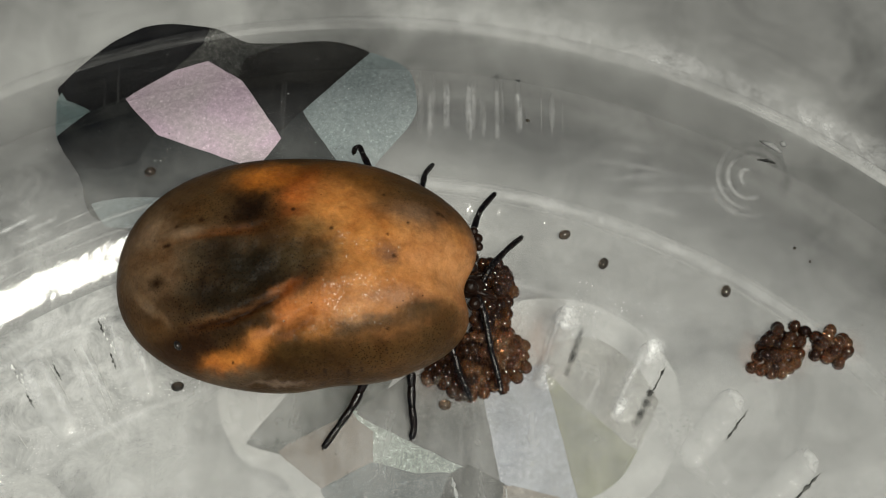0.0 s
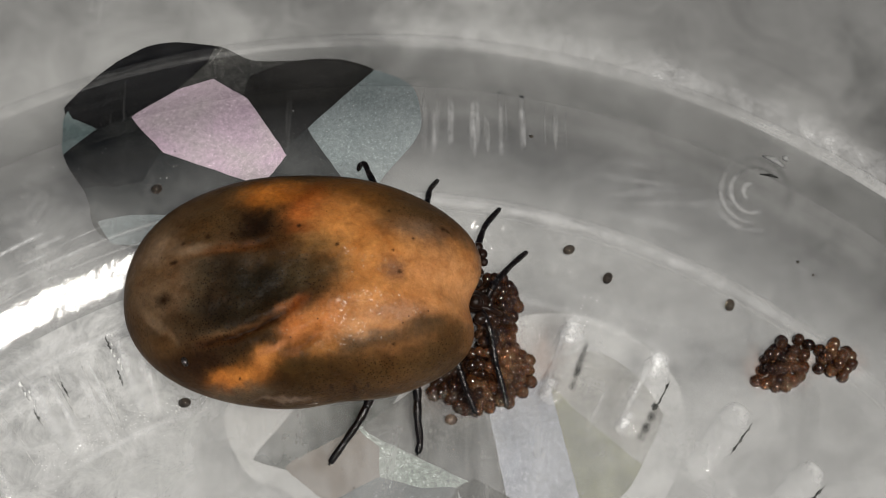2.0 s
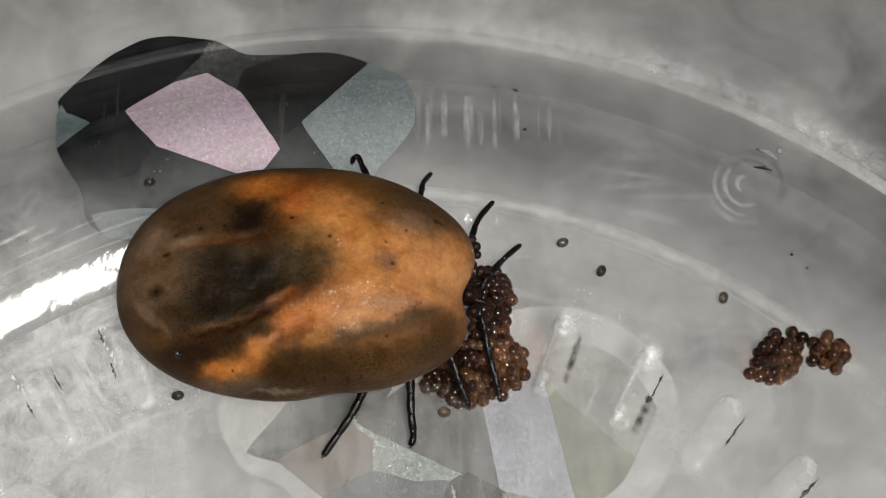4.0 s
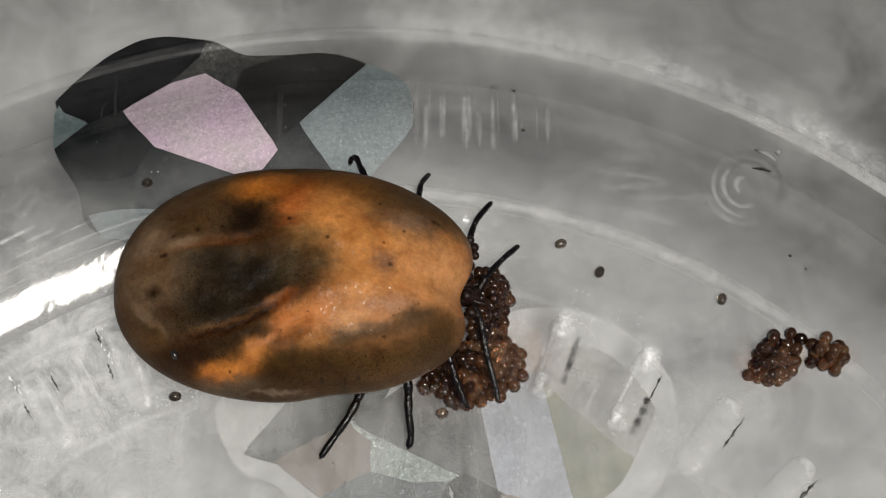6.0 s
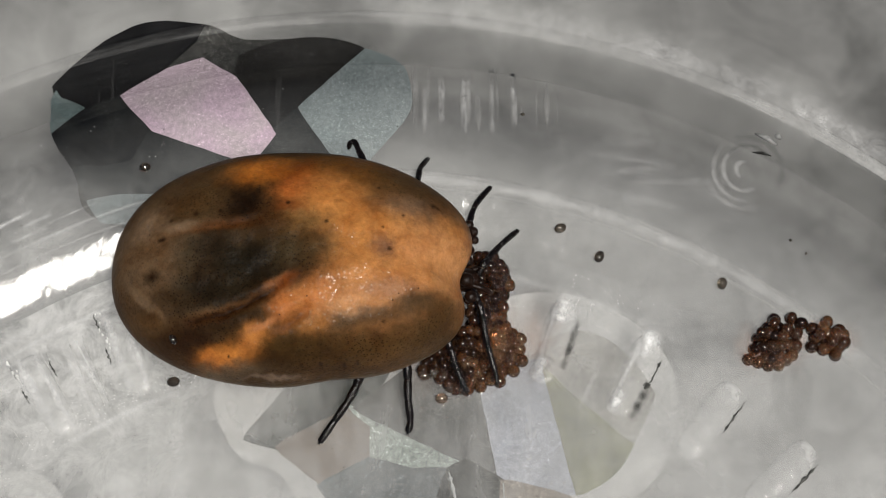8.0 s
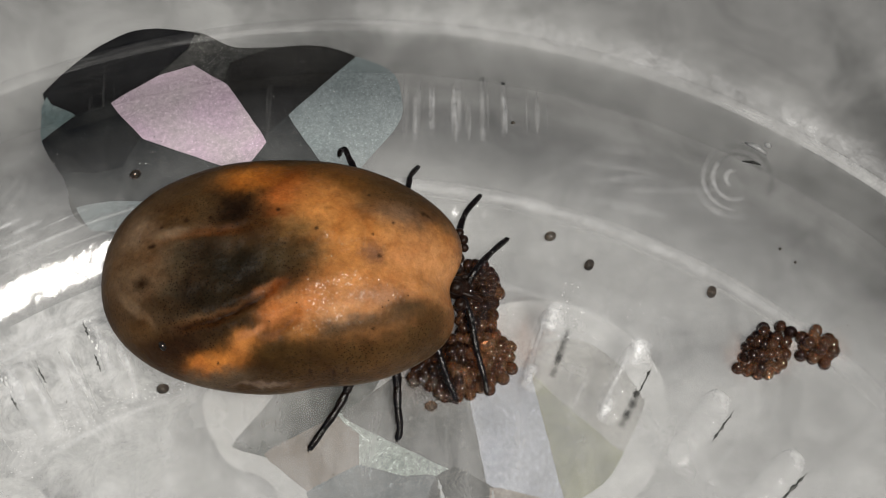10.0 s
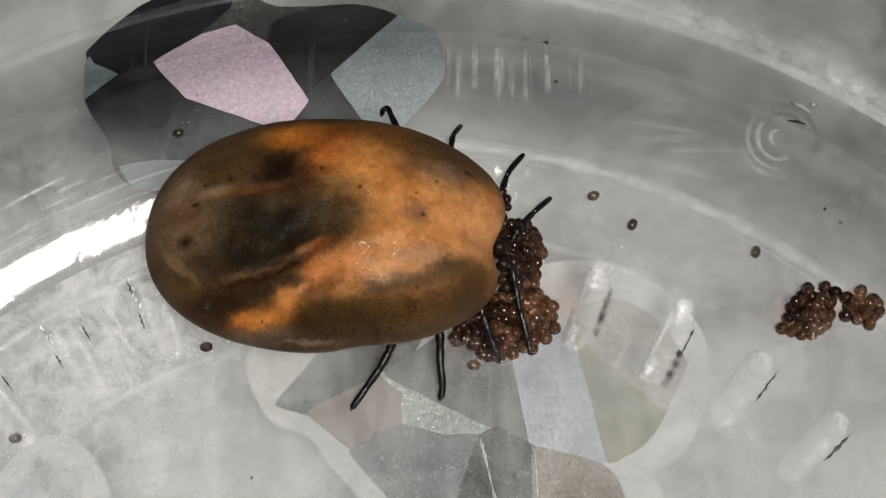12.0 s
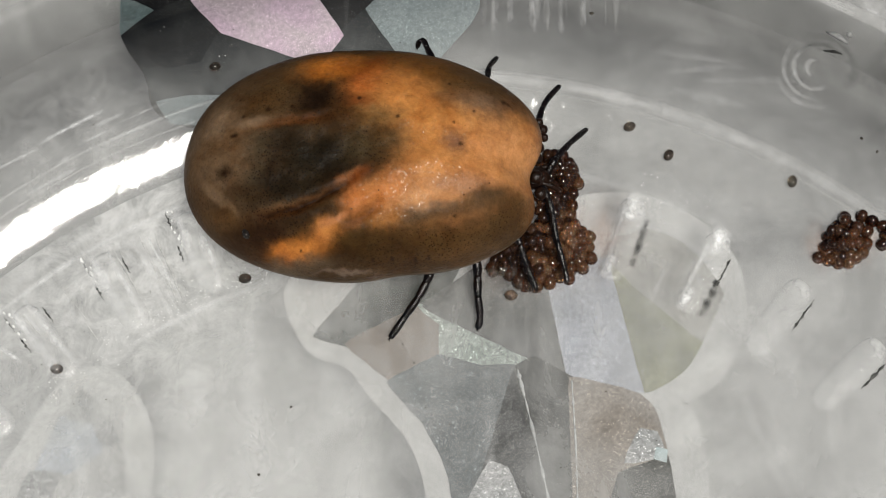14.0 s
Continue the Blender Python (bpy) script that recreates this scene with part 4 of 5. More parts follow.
def near_line(x, y, pts):
    """Signed distance from a bent line, positive on its left, and how far along it."""
    best = (9.0, 0.0)
    for i, ((ax, ay), (bx, by)) in enumerate(zip(pts, pts[1:])):
        dx, dy = bx - ax, by - ay
        t = min(1, max(0, ((x - ax) * dx + (y - ay) * dy) / (dx * dx + dy * dy)))
        ex, ey = x - ax - t * dx, y - ay - t * dy
        d = math.hypot(ex, ey)
        if d < abs(best[0]):
            best = (math.copysign(d, dx * ey - dy * ex), (i + t) / (len(pts) - 1))
    return best


FOLD_A = [(-8.26, -3.94), (-7.73, -3.93), (-6.79, -3.80), (-6.05, -3.52), (-5.51, -3.28), (-5.07, -3.05)]
FOLD_B = [(-9.04, -1.25), (-8.57, -1.06), (-7.99, -0.95), (-6.86, -0.92), (-5.74, -0.76)]
FOLD_C = [(-9.99, -2.66), (-9.58, -3.21), (-8.87, -3.64), (-8.10, -3.83)]
FOLD_D = [(-5.37, -4.32), (-4.78, -4.13), (-4.33, -3.84), (-4.05, -3.51)]
RIDGE = [(-8.09, -3.72), (-7.15, -3.70), (-6.42, -3.56), (-5.87, -3.35), (-5.24, -3.01)]

# pigment, with highlights and darker edges painted in, laid on in this order: place, reach along and across, tilt in
# degrees, colour, cover
BROWN, TAN, RUST, PEAT, STONE = (0.045, 0.024, 0.007), (0.15, 0.1, 0.055), (0.09, 0.024, 0.004), (0.014, 0.005, 0.001), (0.11, 0.08, 0.05)
PIGMENT_BASE = [
    (-8.73, -1.59, 2.16, 3.00, -7, (0.146, 0.090, 0.050), 0.90), (-7.87, 0.15, 2.03, 1.31, 27, (0.048, 0.024, 0.007), 0.85), (-1.70, -2.56, 2.71, 2.43, 5, (0.440, 0.191, 0.067), 1.00),
    (-2.81, -0.64, 1.64, 1.91, 5, (0.430, 0.179, 0.049), 0.95), (0.31, -1.40, 0.88, 1.41, 16, (0.430, 0.194, 0.072), 0.90), (-2.27, -4.71, 3.46, 0.77, 8, (0.035, 0.018, 0.005), 0.95),
    (-5.36, -4.91, 2.19, 0.65, -1, (0.020, 0.009, 0.002), 0.88), (-8.71, -4.42, 2.74, 0.93, -38, (0.029, 0.013, 0.004), 0.85), (-0.08, -4.02, 1.12, 0.87, 40, (0.033, 0.018, 0.006), 0.90),
]
PIGMENT_UPPER = [
    (-2.88, 1.34, 2.26, 0.41, -3, (0.080, 0.031, 0.006), 0.80), (-1.37, 0.78, 1.29, 0.89, -18, (0.052, 0.028, 0.010), 0.85), (-0.15, 0.42, 1.16, 0.74, -40, (0.052, 0.028, 0.012), 0.90),
    (-0.99, -0.07, 1.00, 0.38, -4, (0.156, 0.094, 0.057), 0.55), (-5.78, 1.23, 0.94, 0.58, 5, (0.397, 0.128, 0.018), 0.95), (-4.52, 1.14, 0.39, 0.66, -37, (0.138, 0.031, 0.003), 0.70),
    (-4.70, 0.48, 0.64, 0.47, 26, (0.391, 0.114, 0.025), 0.90), (-4.75, -0.25, 0.55, 0.22, -0, (0.157, 0.032, 0.005), 0.60), (-3.68, 0.44, 0.65, 0.74, 1, (0.440, 0.163, 0.038), 0.70),
    (-2.49, 1.00, 0.55, 0.26, 1, (0.105, 0.038, 0.006), 0.60),
]
PIGMENT_OVAL = [
    (-6.15, -0.17, 0.92, 0.79, 26, (0.005, 0.002, 0.001), 0.94), (-5.37, -0.87, 0.59, 0.48, -0, (0.034, 0.012, 0.003), 0.70), (-6.23, -2.11, 1.84, 0.83, 3, (0.005, 0.004, 0.002), 0.96),
    (-7.40, -1.52, 0.91, 0.55, 17, (0.009, 0.006, 0.003), 0.80), (-6.88, -3.16, 1.73, 0.72, 6, (0.011, 0.008, 0.004), 0.92), (-5.27, -2.18, 0.85, 0.97, -3, (0.006, 0.004, 0.002), 0.90),
    (-4.21, -1.70, 0.99, 0.92, -2, (0.040, 0.027, 0.012), 0.92), (-4.09, -0.77, 0.64, 0.36, 0, (0.106, 0.060, 0.020), 0.60), (-4.38, -2.57, 0.76, 0.38, 12, (0.021, 0.011, 0.004), 0.82),
    (-7.75, -3.16, 1.04, 0.55, -5, (0.009, 0.006, 0.003), 0.75), (-8.13, -2.13, 0.42, 0.81, -4, (0.043, 0.033, 0.019), 0.50),
]
PIGMENT_OVAL_MORE = [
    (-7.69, -2.65, 0.24, 0.56, -4, (0.007, 0.004, 0.002), 0.60), (-9.23, -2.46, 0.35, 0.22, -9, (0.010, 0.005, 0.002), 0.80), (-8.44, -3.23, 0.79, 0.28, -15, (0.028, 0.015, 0.006), 0.70),
]
PIGMENT_TAIL = [
    (-8.42, -0.81, 0.65, 0.15, 3, (0.174, 0.113, 0.068), 0.60), (-9.49, -0.66, 0.61, 0.51, 42, (0.181, 0.119, 0.072), 0.70), (-6.96, -0.89, 1.03, 0.16, 3, (0.087, 0.029, 0.006), 0.55),
    (-9.61, -1.66, 0.63, 0.52, -11, (0.075, 0.039, 0.015), 0.50), (-9.68, -2.98, 0.42, 0.14, -46, (0.166, 0.104, 0.058), 0.70), (-9.11, -3.49, 0.45, 0.12, -42, (0.140, 0.085, 0.045), 0.70),
    (-9.30, -3.84, 0.84, 0.22, -17, (0.092, 0.048, 0.018), 0.50), (-6.78, -4.07, 1.36, 0.28, 7, (0.015, 0.007, 0.002), 0.90), (-7.84, -4.51, 0.93, 0.38, -6, (0.013, 0.005, 0.002), 0.82),
    (-7.06, -3.72, 1.09, 0.08, 5, (0.075, 0.039, 0.016), 0.60), (-5.96, -3.41, 0.72, 0.08, 15, (0.105, 0.051, 0.021), 0.70),
]
PIGMENT_TAIL_MORE = [
    (-5.15, -2.84, 0.39, 0.12, 28, (0.254, 0.099, 0.036), 0.70), (-4.84, -2.89, 0.39, 0.16, 40, (0.152, 0.034, 0.004), 0.75),
]
PIGMENT_LOW = [
    (-6.81, -4.95, 0.75, 0.25, 2, (0.416, 0.147, 0.029), 0.96), (-7.33, -4.99, 0.35, 0.15, -5, (0.377, 0.120, 0.021), 0.80), (-5.88, -4.52, 0.50, 0.29, 20, (0.407, 0.152, 0.036), 0.92),
    (-5.50, -4.16, 0.50, 0.09, 21, (0.362, 0.145, 0.056), 0.80), (-4.85, -3.58, 0.48, 0.38, 30, (0.380, 0.128, 0.036), 0.94), (-3.96, -3.32, 0.65, 0.48, 30, (0.407, 0.147, 0.041), 0.92),
    (-4.60, -4.07, 0.76, 0.14, 25, (0.123, 0.039, 0.007), 0.65), (-4.13, -3.59, 0.15, 0.30, -23, (0.188, 0.054, 0.010), 0.50), (-3.84, -4.18, 0.54, 0.21, 9, (0.275, 0.109, 0.024), 0.60),
    (-4.77, -4.69, 0.81, 0.25, 1, (0.040, 0.020, 0.005), 0.75), (-3.23, -5.23, 2.02, 0.09, 2, (0.024, 0.011, 0.003), 0.75),
]
PIGMENT_FRONT = [
    (-1.71, -1.60, 0.36, 0.37, 6, (0.115, 0.057, 0.038), 0.78), (-2.61, -2.23, 0.45, 0.22, 3, (0.322, 0.125, 0.035), 0.40), (-1.52, -2.99, 0.91, 0.29, 9, (0.234, 0.122, 0.074), 0.65),
    (-2.79, -3.48, 0.81, 0.18, 10, (0.489, 0.248, 0.112), 0.50), (-2.43, -3.80, 0.81, 0.16, 7, (0.208, 0.130, 0.073), 0.60), (-2.97, -4.11, 0.65, 0.16, 14, (0.050, 0.031, 0.015), 0.78),
    (-0.62, -3.24, 0.85, 0.25, 12, (0.039, 0.025, 0.012), 0.88), (-1.53, -3.74, 1.10, 0.21, 15, (0.044, 0.026, 0.011), 0.75), (0.29, -3.48, 0.69, 0.35, 37, (0.043, 0.023, 0.008), 0.75),
    (0.50, -0.57, 0.51, 0.27, -31, (0.333, 0.131, 0.033), 0.50), (-0.25, -2.33, 0.21, 0.53, 16, (0.303, 0.120, 0.035), 0.45),
]
PIGMENT_FRONT_MORE = [
    (-0.62, -1.61, 0.46, 0.26, 9, (0.505, 0.231, 0.091), 0.50), (-1.39, -4.99, 1.31, 0.09, 14, (0.027, 0.013, 0.004), 0.60),
]
PIGMENT_EDGE = [
    (-6.99, -5.29, 1.44, 0.21, 1, (0.078, 0.053, 0.031), 0.75), (-5.34, -5.46, 0.84, 0.05, 1, (0.156, 0.108, 0.077), 0.60),
]
PIGMENT = PIGMENT_BASE + PIGMENT_UPPER + PIGMENT_OVAL + PIGMENT_OVAL_MORE + PIGMENT_TAIL + PIGMENT_TAIL_MORE + PIGMENT_LOW + PIGMENT_FRONT + PIGMENT_FRONT_MORE + PIGMENT_EDGE
FRECKLES = [(-7.82, -0.43, 0.10), (-8.65, -0.57, 0.07), (-8.91, -1.19, 0.09), (-7.01, -0.38, 0.07), (-9.23, -2.46, 0.10), (-6.70, -4.97, 0.05), (-1.08, -0.44, 0.06), (-0.10, 0.13, 0.09), (0.05, 0.07, 0.07), (-1.73, -0.95, 0.05), (-1.51, -1.66, 0.08), (-1.89, 0.60, 0.06), (-3.54, -0.84, 0.07), (-4.81, -0.14, 0.08), (-1.71, -3.99, 0.05), (-4.39, -5.20, 0.06), (-3.76, -5.14, 0.06), (-2.57, -5.08, 0.06), (-3.00, -5.15, 0.06), (-9.03, -1.22, 0.07)]


def build_tick():
    tick = thing("tick", "engorged orange and brown tick laying eggs on plastic", "tick", at=(BX, BY, 0))
    around, rings = 440, 150
    places, spots = [], []
    for k in range(2 * rings + 1):
        f = math.pi * k / (2 * rings)  # 0 on the back, pi under the belly
        rho = math.sin(f)
        for i in range(around if 0 < k < 2 * rings else 1):
            th = 2 * math.pi * i / around
            e = body_edge(th) if rho > 0 else 0
            x, y = rho * e * math.cos(th), rho * e * math.sin(th)
            rise = max(0.0, 1 - rho ** 2.2)
            up = f <= math.pi / 2
            z = BZ + 2.75 * rise ** 0.55 if up else BZ - 2.2 * rise ** 0.5
            wx, wy = x + BX, y + BY
            if up:
                fade = rise ** 0.5
                for line, dip, wide, ridge, off, reach in ((FOLD_A, 0.17, 0.15, 0.07, 0.36, 0.24), (FOLD_B, 0.10, 0.15, 0.07, 0.25, 0.2), (FOLD_C, 0.08, 0.12, 0.08, 0.2, 0.14), (FOLD_D, 0.13, 0.2, 0.07, 0.4, 0.25)):
                    d, s = near_line(wx, wy, line)
                    if abs(d) < 1.5:
                        z += fade * math.sin(math.pi * min(1, max(0, s))) ** 0.5 * (ridge * math.exp(-(((d - off) / reach) ** 2)) - dip * math.exp(-((d / wide) ** 2)))
                z -= 0.22 * fade * math.exp(-(((wx + 6.3) / 2.0) ** 2 + ((wy + 2.1) / 1.2) ** 2))
                z += fade * (0.16 * noise.noise((wx * 0.55, wy * 0.55, 3.0)) + 0.06 * noise.noise((wx * 1.7, wy * 1.7, 8.0)) + 0.012 * noise.noise((wx * 5, wy * 5, 1.0)))
                z += 0.20 * fade * math.exp(-((wx / 1.6) ** 2 + ((wy + 2.3) / 1.2) ** 2))
            # the borders of the pigment are frayed by three scales of noise
            nx = 0.07 * noise.noise((wx * 0.9, wy * 0.9, z * 0.6)) + 0.17 * noise.noise((wx * 2.6, wy * 2.6, z + 7)) + 0.10 * noise.noise((wx * 7, wy * 7, 2.0))
            ny = 0.07 * noise.noise((wx * 0.9, wy * 0.9, z * 0.6 + 21)) + 0.17 * noise.noise((wx * 2.6, wy * 2.6, z + 31)) + 0.10 * noise.noise((wx * 7, wy * 7, 9.0))
            places.append((x, y, z))
            lines = []
            if up:
                for line, wide in ((RIDGE, 0.08), (FOLD_A, 0.15), (FOLD_A, 0.10), (FOLD_D, 0.13), (FOLD_B, 0.12)):
                    d, along = near_line(wx + 0.35 * nx, wy + 0.35 * ny, line)
                    lines.append(math.exp(-((d / wide) ** 2)) * min(1, 5 * along, 5 * (1 - along)))
            spots.append((wx, wy, nx, ny, 1.0 if up else 0.0, *(lines or [0.0] * 5)))
    wx, wy, nx, ny, up, *lines = np.array(spots).T
    col = np.tile(np.array(BROWN), (len(wx), 1))

    def lay(cover, colour):
        nonlocal col
        col = col + cover[:, None] * (np.array(colour) - col)

    for cx, cy, ra, rb, tilt, colour, w in PIGMENT:
        ca, sa = math.cos(radians(tilt)), math.sin(radians(tilt))
        small = min(1.0, 0.35 + rb)  # small marks fray less
        dx, dy = wx + small * nx - cx, wy + small * ny - cy
        q = ((dx * ca + dy * sa) / ra) ** 2 + ((dy * ca - dx * sa) / rb) ** 2
        lay(w * np.exp(-0.75 * q ** 1.4), colour)
    # crease shade and the light on the ridge go into the colour too
    for near, colour, w in zip(lines, (TAN, RUST, PEAT, RUST, RUST), (0.2, 0.35, 0.95, 0.15, 0.12)):
        lay(w * near, colour)
    lay(0.4 * (1 - up), STONE)
    for cx, cy, r in FRECKLES:
        lay(0.9 * np.exp(-(((wx - cx) ** 2 + (wy - cy) ** 2) / (r * r)) ** 2), (0.014, 0.006, 0.002))
    bm = bmesh.new()
    layer = bm.verts.layers.float_color.new("pigment")
    grid, at = [], 0
    for k in range(2 * rings + 1):
        row = []
        for i in range(around if 0 < k < 2 * rings else 1):
            v = bm.verts.new(places[at])
            v[layer] = (*col[at], 1.0)
            row.append(v)
            at += 1
        grid.append(row)
    for a, b in zip(grid, grid[1:]):
        for i in range(around):
            j = (i + 1) % around
            quad = list(dict.fromkeys([a[i % len(a)], b[i % len(b)], b[j % len(b)], a[j % len(a)]]))
            bm.faces.new(quad)
    bmesh.ops.recalc_face_normals(bm, faces=bm.faces)
    part("body", bm, CUTICLE, tick, "taut skin mottled orange, brown and grey")

    def local(p):
        return Vector((p[0] - BX, p[1] - BY, p[2]))

    def leg(points, thick, cuts):
        """One jointed leg from the body out: segments that swell towards their far end, pale skin at the joints, a claw at the tip."""
        line = spline([local(p) for p in points], 12)
        n = len(line) - 1
        first = None
        for a, b in zip(cuts, cuts[1:]):
            i0, i1 = round(a * n), round(b * n)
            run = line[i0:i1 + 1]
            m = max(1, len(run) - 1)
            radii = [thick * (1 - 0.35 * (i0 + i) / n) * (0.82 + 0.28 * math.sin(math.pi * (0.12 + 0.72 * i / m)) ** 1.2) for i in range(len(run))]
            ob = part("leg" if first is None else "leg_segment", tube(run, radii, 12), CHITIN, first or tick)
            if first is None:
                first = ob
            else:
                part("joint", tube([line[i0] - (line[i0 + 1] - line[i0]) * 0.5, line[i0], line[i0] + (line[i0 + 1] - line[i0]) * 0.5],
                                   [thick * 0.62 * (1 - 0.35 * i0 / n)] * 3, 10), JOINT, first, "pale joint skin")
        tip, way = line[-1], (line[-1] - line[-2]).normalized()
        side = way.cross(Vector((0, 0, 1))).normalized()
        for s in (-1, 1):
            part("claw", tube([tip - way * 0.03, tip + way * 0.07 + side * s * 0.02, tip + way * 0.12 + side * s * 0.05 - Vector((0, 0, 0.04))], [0.03, 0.02, 0.006], 6), CHITIN, first)

    leg([(-2.0, 1.6, 1.4), (-2.35, 2.39, 1.50), (-2.56, 2.91, 1.40), (-2.71, 3.24, 1.30), (-2.88, 3.68, 1.15), (-3.05, 3.75, 0.95), (-3.12, 3.66, 0.75)], 0.13, (0, 0.3, 0.56, 0.78, 1))
    leg([(-0.9, 1.2, 1.4), (-0.77, 1.79, 1.40), (-0.63, 2.26, 1.30), (-0.56, 2.71, 1.10), (-0.30, 3.23, 0.68)], 0.13, (0, 0.28, 0.5, 0.72, 1))
    leg([(0.5, -0.8, 1.4), (0.85, -0.08, 1.30), (1.11, 0.52, 1.20), (1.38, 1.34, 1.00), (1.90, 2.12, 0.66)], 0.14, (0, 0.25, 0.45, 0.68, 1))
    leg([(1.2, -1.6, 0.7), (1.56, -1.09, 1.20), (1.82, -0.68, 1.10), (2.27, -0.07, 0.80), (2.84, 0.57, 0.40)], 0.14, (0, 0.25, 0.45, 0.72, 1))
    leg([(-2.2, -4.0, 1.3), (-2.52, -4.7, 1.2), (-2.71, -5.16, 1.0), (-3.02, -5.71, 0.8), (-3.49, -6.32, 0.5), (-3.97, -6.94, 0.2)], 0.17, (0, 0.2, 0.42, 0.60, 0.78, 1))
    leg([(-1.05, -3.9, 1.3), (-1.02, -4.51, 1.2), (-1.0, -4.89, 1.0), (-0.99, -5.59, 0.8), (-0.92, -6.27, 0.4), (-1.0, -6.61, 0.2)], 0.17, (0, 0.22, 0.44, 0.62, 0.8, 1))
    leg([(0.0, -3.0, 1.5), (0.24, -3.52, 1.5), (0.45, -4.03, 1.4), (0.68, -4.69, 1.1), (1.0, -5.37, 0.7)], 0.135, (0, 0.25, 0.5, 0.74, 1))
    leg([(1.2, -2.0, 1.6), (1.4, -2.45, 1.6), (1.53, -2.92, 1.5), (1.68, -3.76, 1.3), (1.96, -4.77, 1.0), (2.03, -5.19, 0.9)], 0.13, (0, 0.2, 0.4, 0.62, 0.8, 1))
    # head and mouth, tucked under the front edge
    head = part("head", tube(spline([local(p) for p in ((0.2, -1.6, 1.1), (0.9, -1.5, 1.05), (1.2, -1.45, 0.9), (1.45, -1.4, 0.7))], 6),
                             [0.22 + 0.20 * math.sin(math.pi * i / 18) for i in range(19)], 16), MOUTH, tick, "dark brown head")
    for y, b in ((-1.15, 0.06), (-1.72, -0.06)):
        part("palp", tube(spline([local(p) for p in ((1.2, y, 1.2), (1.5, y + b, 1.1), (1.75, y + 2 * b, 0.9), (1.9, y + 2 * b, 0.75))], 4), [0.06 + 0.05 * math.sin(math.pi * i / 12) for i in range(13)], 10), MOUTH, head)
    for p, r in (((1.12, 0.30, 1.7), 0.17), ((1.26, 0.02, 1.75), 0.18), ((1.3, -0.3, 1.8), 0.15), ((1.1, -0.75, 2.0), 0.2), ((1.05, -1.1, 1.9), 0.2), ((1.15, -2.3, 1.7), 0.22), ((1.0, -1.7, 1.7), 0.25)):
        bm = bmesh.new()
        bmesh.ops.create_icosphere(bm, subdivisions=3, radius=r)
        bmesh.ops.translate(bm, vec=local(p), verts=bm.verts)
        part("coxa", bm, MOUTH, tick, "brown leg base")


# ---- eggs ----
EGG_R = 0.188


def build_eggs():
    bm = bmesh.new()
    bmesh.ops.create_uvsphere(bm, u_segments=20, v_segments=12, radius=EGG_R)
    for v in bm.verts:
        v.co.x *= 1.16 - 0.10 * v.co.x / EGG_R
    egg = part("tick_egg", bm, EGG)
    tagged(egg, "glossy amber brown tick egg", "egg", "tick eggs")
    brown = new("tick_egg", egg.data.copy())
    brown.data.materials[0] = EGG_BROWN
    tagged(brown, "glossy dark brown tick egg", "egg", "tick eggs")
    used = set()

    bm = bmesh.new()
    bmesh.ops.create_uvsphere(bm, u_segments=20, v_segments=12, radius=EGG_R)
    for v in bm.verts:
        v.co.x *= 1.3
    dark = part("tick_egg", bm, EGG_DARK)
    tagged(dark, "single dark tick egg lying apart on the plastic", "egg", "tick eggs")

    def lay(x, y, z, big=1.0, label=""):
        m = pose(x * MM, y * MM, z * MM, random.uniform(-25, 25), random.uniform(-25, 25), random.uniform(0, 180))
        # eggs nearest the mouth, and on one side of the far clump, are darker
        dark_odds = 0.5 + 0.9 * (1.75 - x) + 0.45 * (y + 2.9) if x < 5 else 0.5 + 0.75 * (11.75 - x) + 0.7 * (y + 3.6) if x < 12.6 else 0.12
        kind = brown if random.random() < dark_odds else egg
        if kind.name in used:
            ob = copy_thing(kind, m)
        else:
            ob = kind
            ob.matrix_basis = m
            used.add(kind.name)
        ob.scale = (big, big, big)
        if label:
            tagged(ob, label + (", dark brown" if kind is brown else ", amber"))

    def heap(spots, fill, upper, label, crest=()):
        """A clump: eggs side by side on the floor, then more in the hollows on top."""
        low, high = list(spots), []

        def pack(done, cx, cy, r, gap):
            """Even packing of a round patch, shaken a little."""
            n = int(r / gap) + 2
            for i in range(-n, n + 1):
                for j in range(-n, n + 1):
                    x = cx + (i + 0.5 * (j % 2)) * gap + random.uniform(-0.05, 0.05)
                    y = cy + j * gap * 0.87 + random.uniform(-0.05, 0.05)
                    if math.hypot(x - cx, y - cy) < r and all(math.hypot(x - u, y - v) > gap * 0.82 for u, v in done):
                        done.append((x, y))

        for k in range(4):
            for cx, cy, r in fill:
                pack(low, cx + 0.11 * k, cy - 0.07 * k, r, 0.275)
        film = bmesh.new()
        for x, y in low:
            got = bmesh.ops.create_icosphere(film, subdivisions=2, radius=0.235, matrix=Matrix.Translation((x, y, floor_height(x, y) + 0.03)) @ Matrix.Diagonal((1, 1, 0.7, 1)))
        tagged(part("egg_film", film, FILM), "brown sticky film that holds the eggs together", "film", kind="stuff")
        mid = sum((Vector((x, y, 0)) for x, y in low), Vector()) / len(low)
        wide = max((Vector((x, y, 0)) - mid).length for x, y in low) + 0.55
        # rusty light thrown by the eggs, painted as a faint tinted patch
        line = [(mid.x + wide * t, mid.y, floor_height(mid.x, mid.y) + 0.018) for t in np.linspace(-1, 1, 24)]
        tagged(part("egg_stain", streak(line, wide * 0.8, 0.32, mid.x), EGG_TINT), "faint rusty light from the eggs, painted on the plastic", "stain", kind="stuff")
        for x, y in low:
            lay(x, y, floor_height(x, y) + EGG_R * 0.96 + random.uniform(0, 0.02), random.uniform(0.96, 1.12), label)
        for cx, cy, r in upper:
            pack(high, cx, cy, r, 0.275)
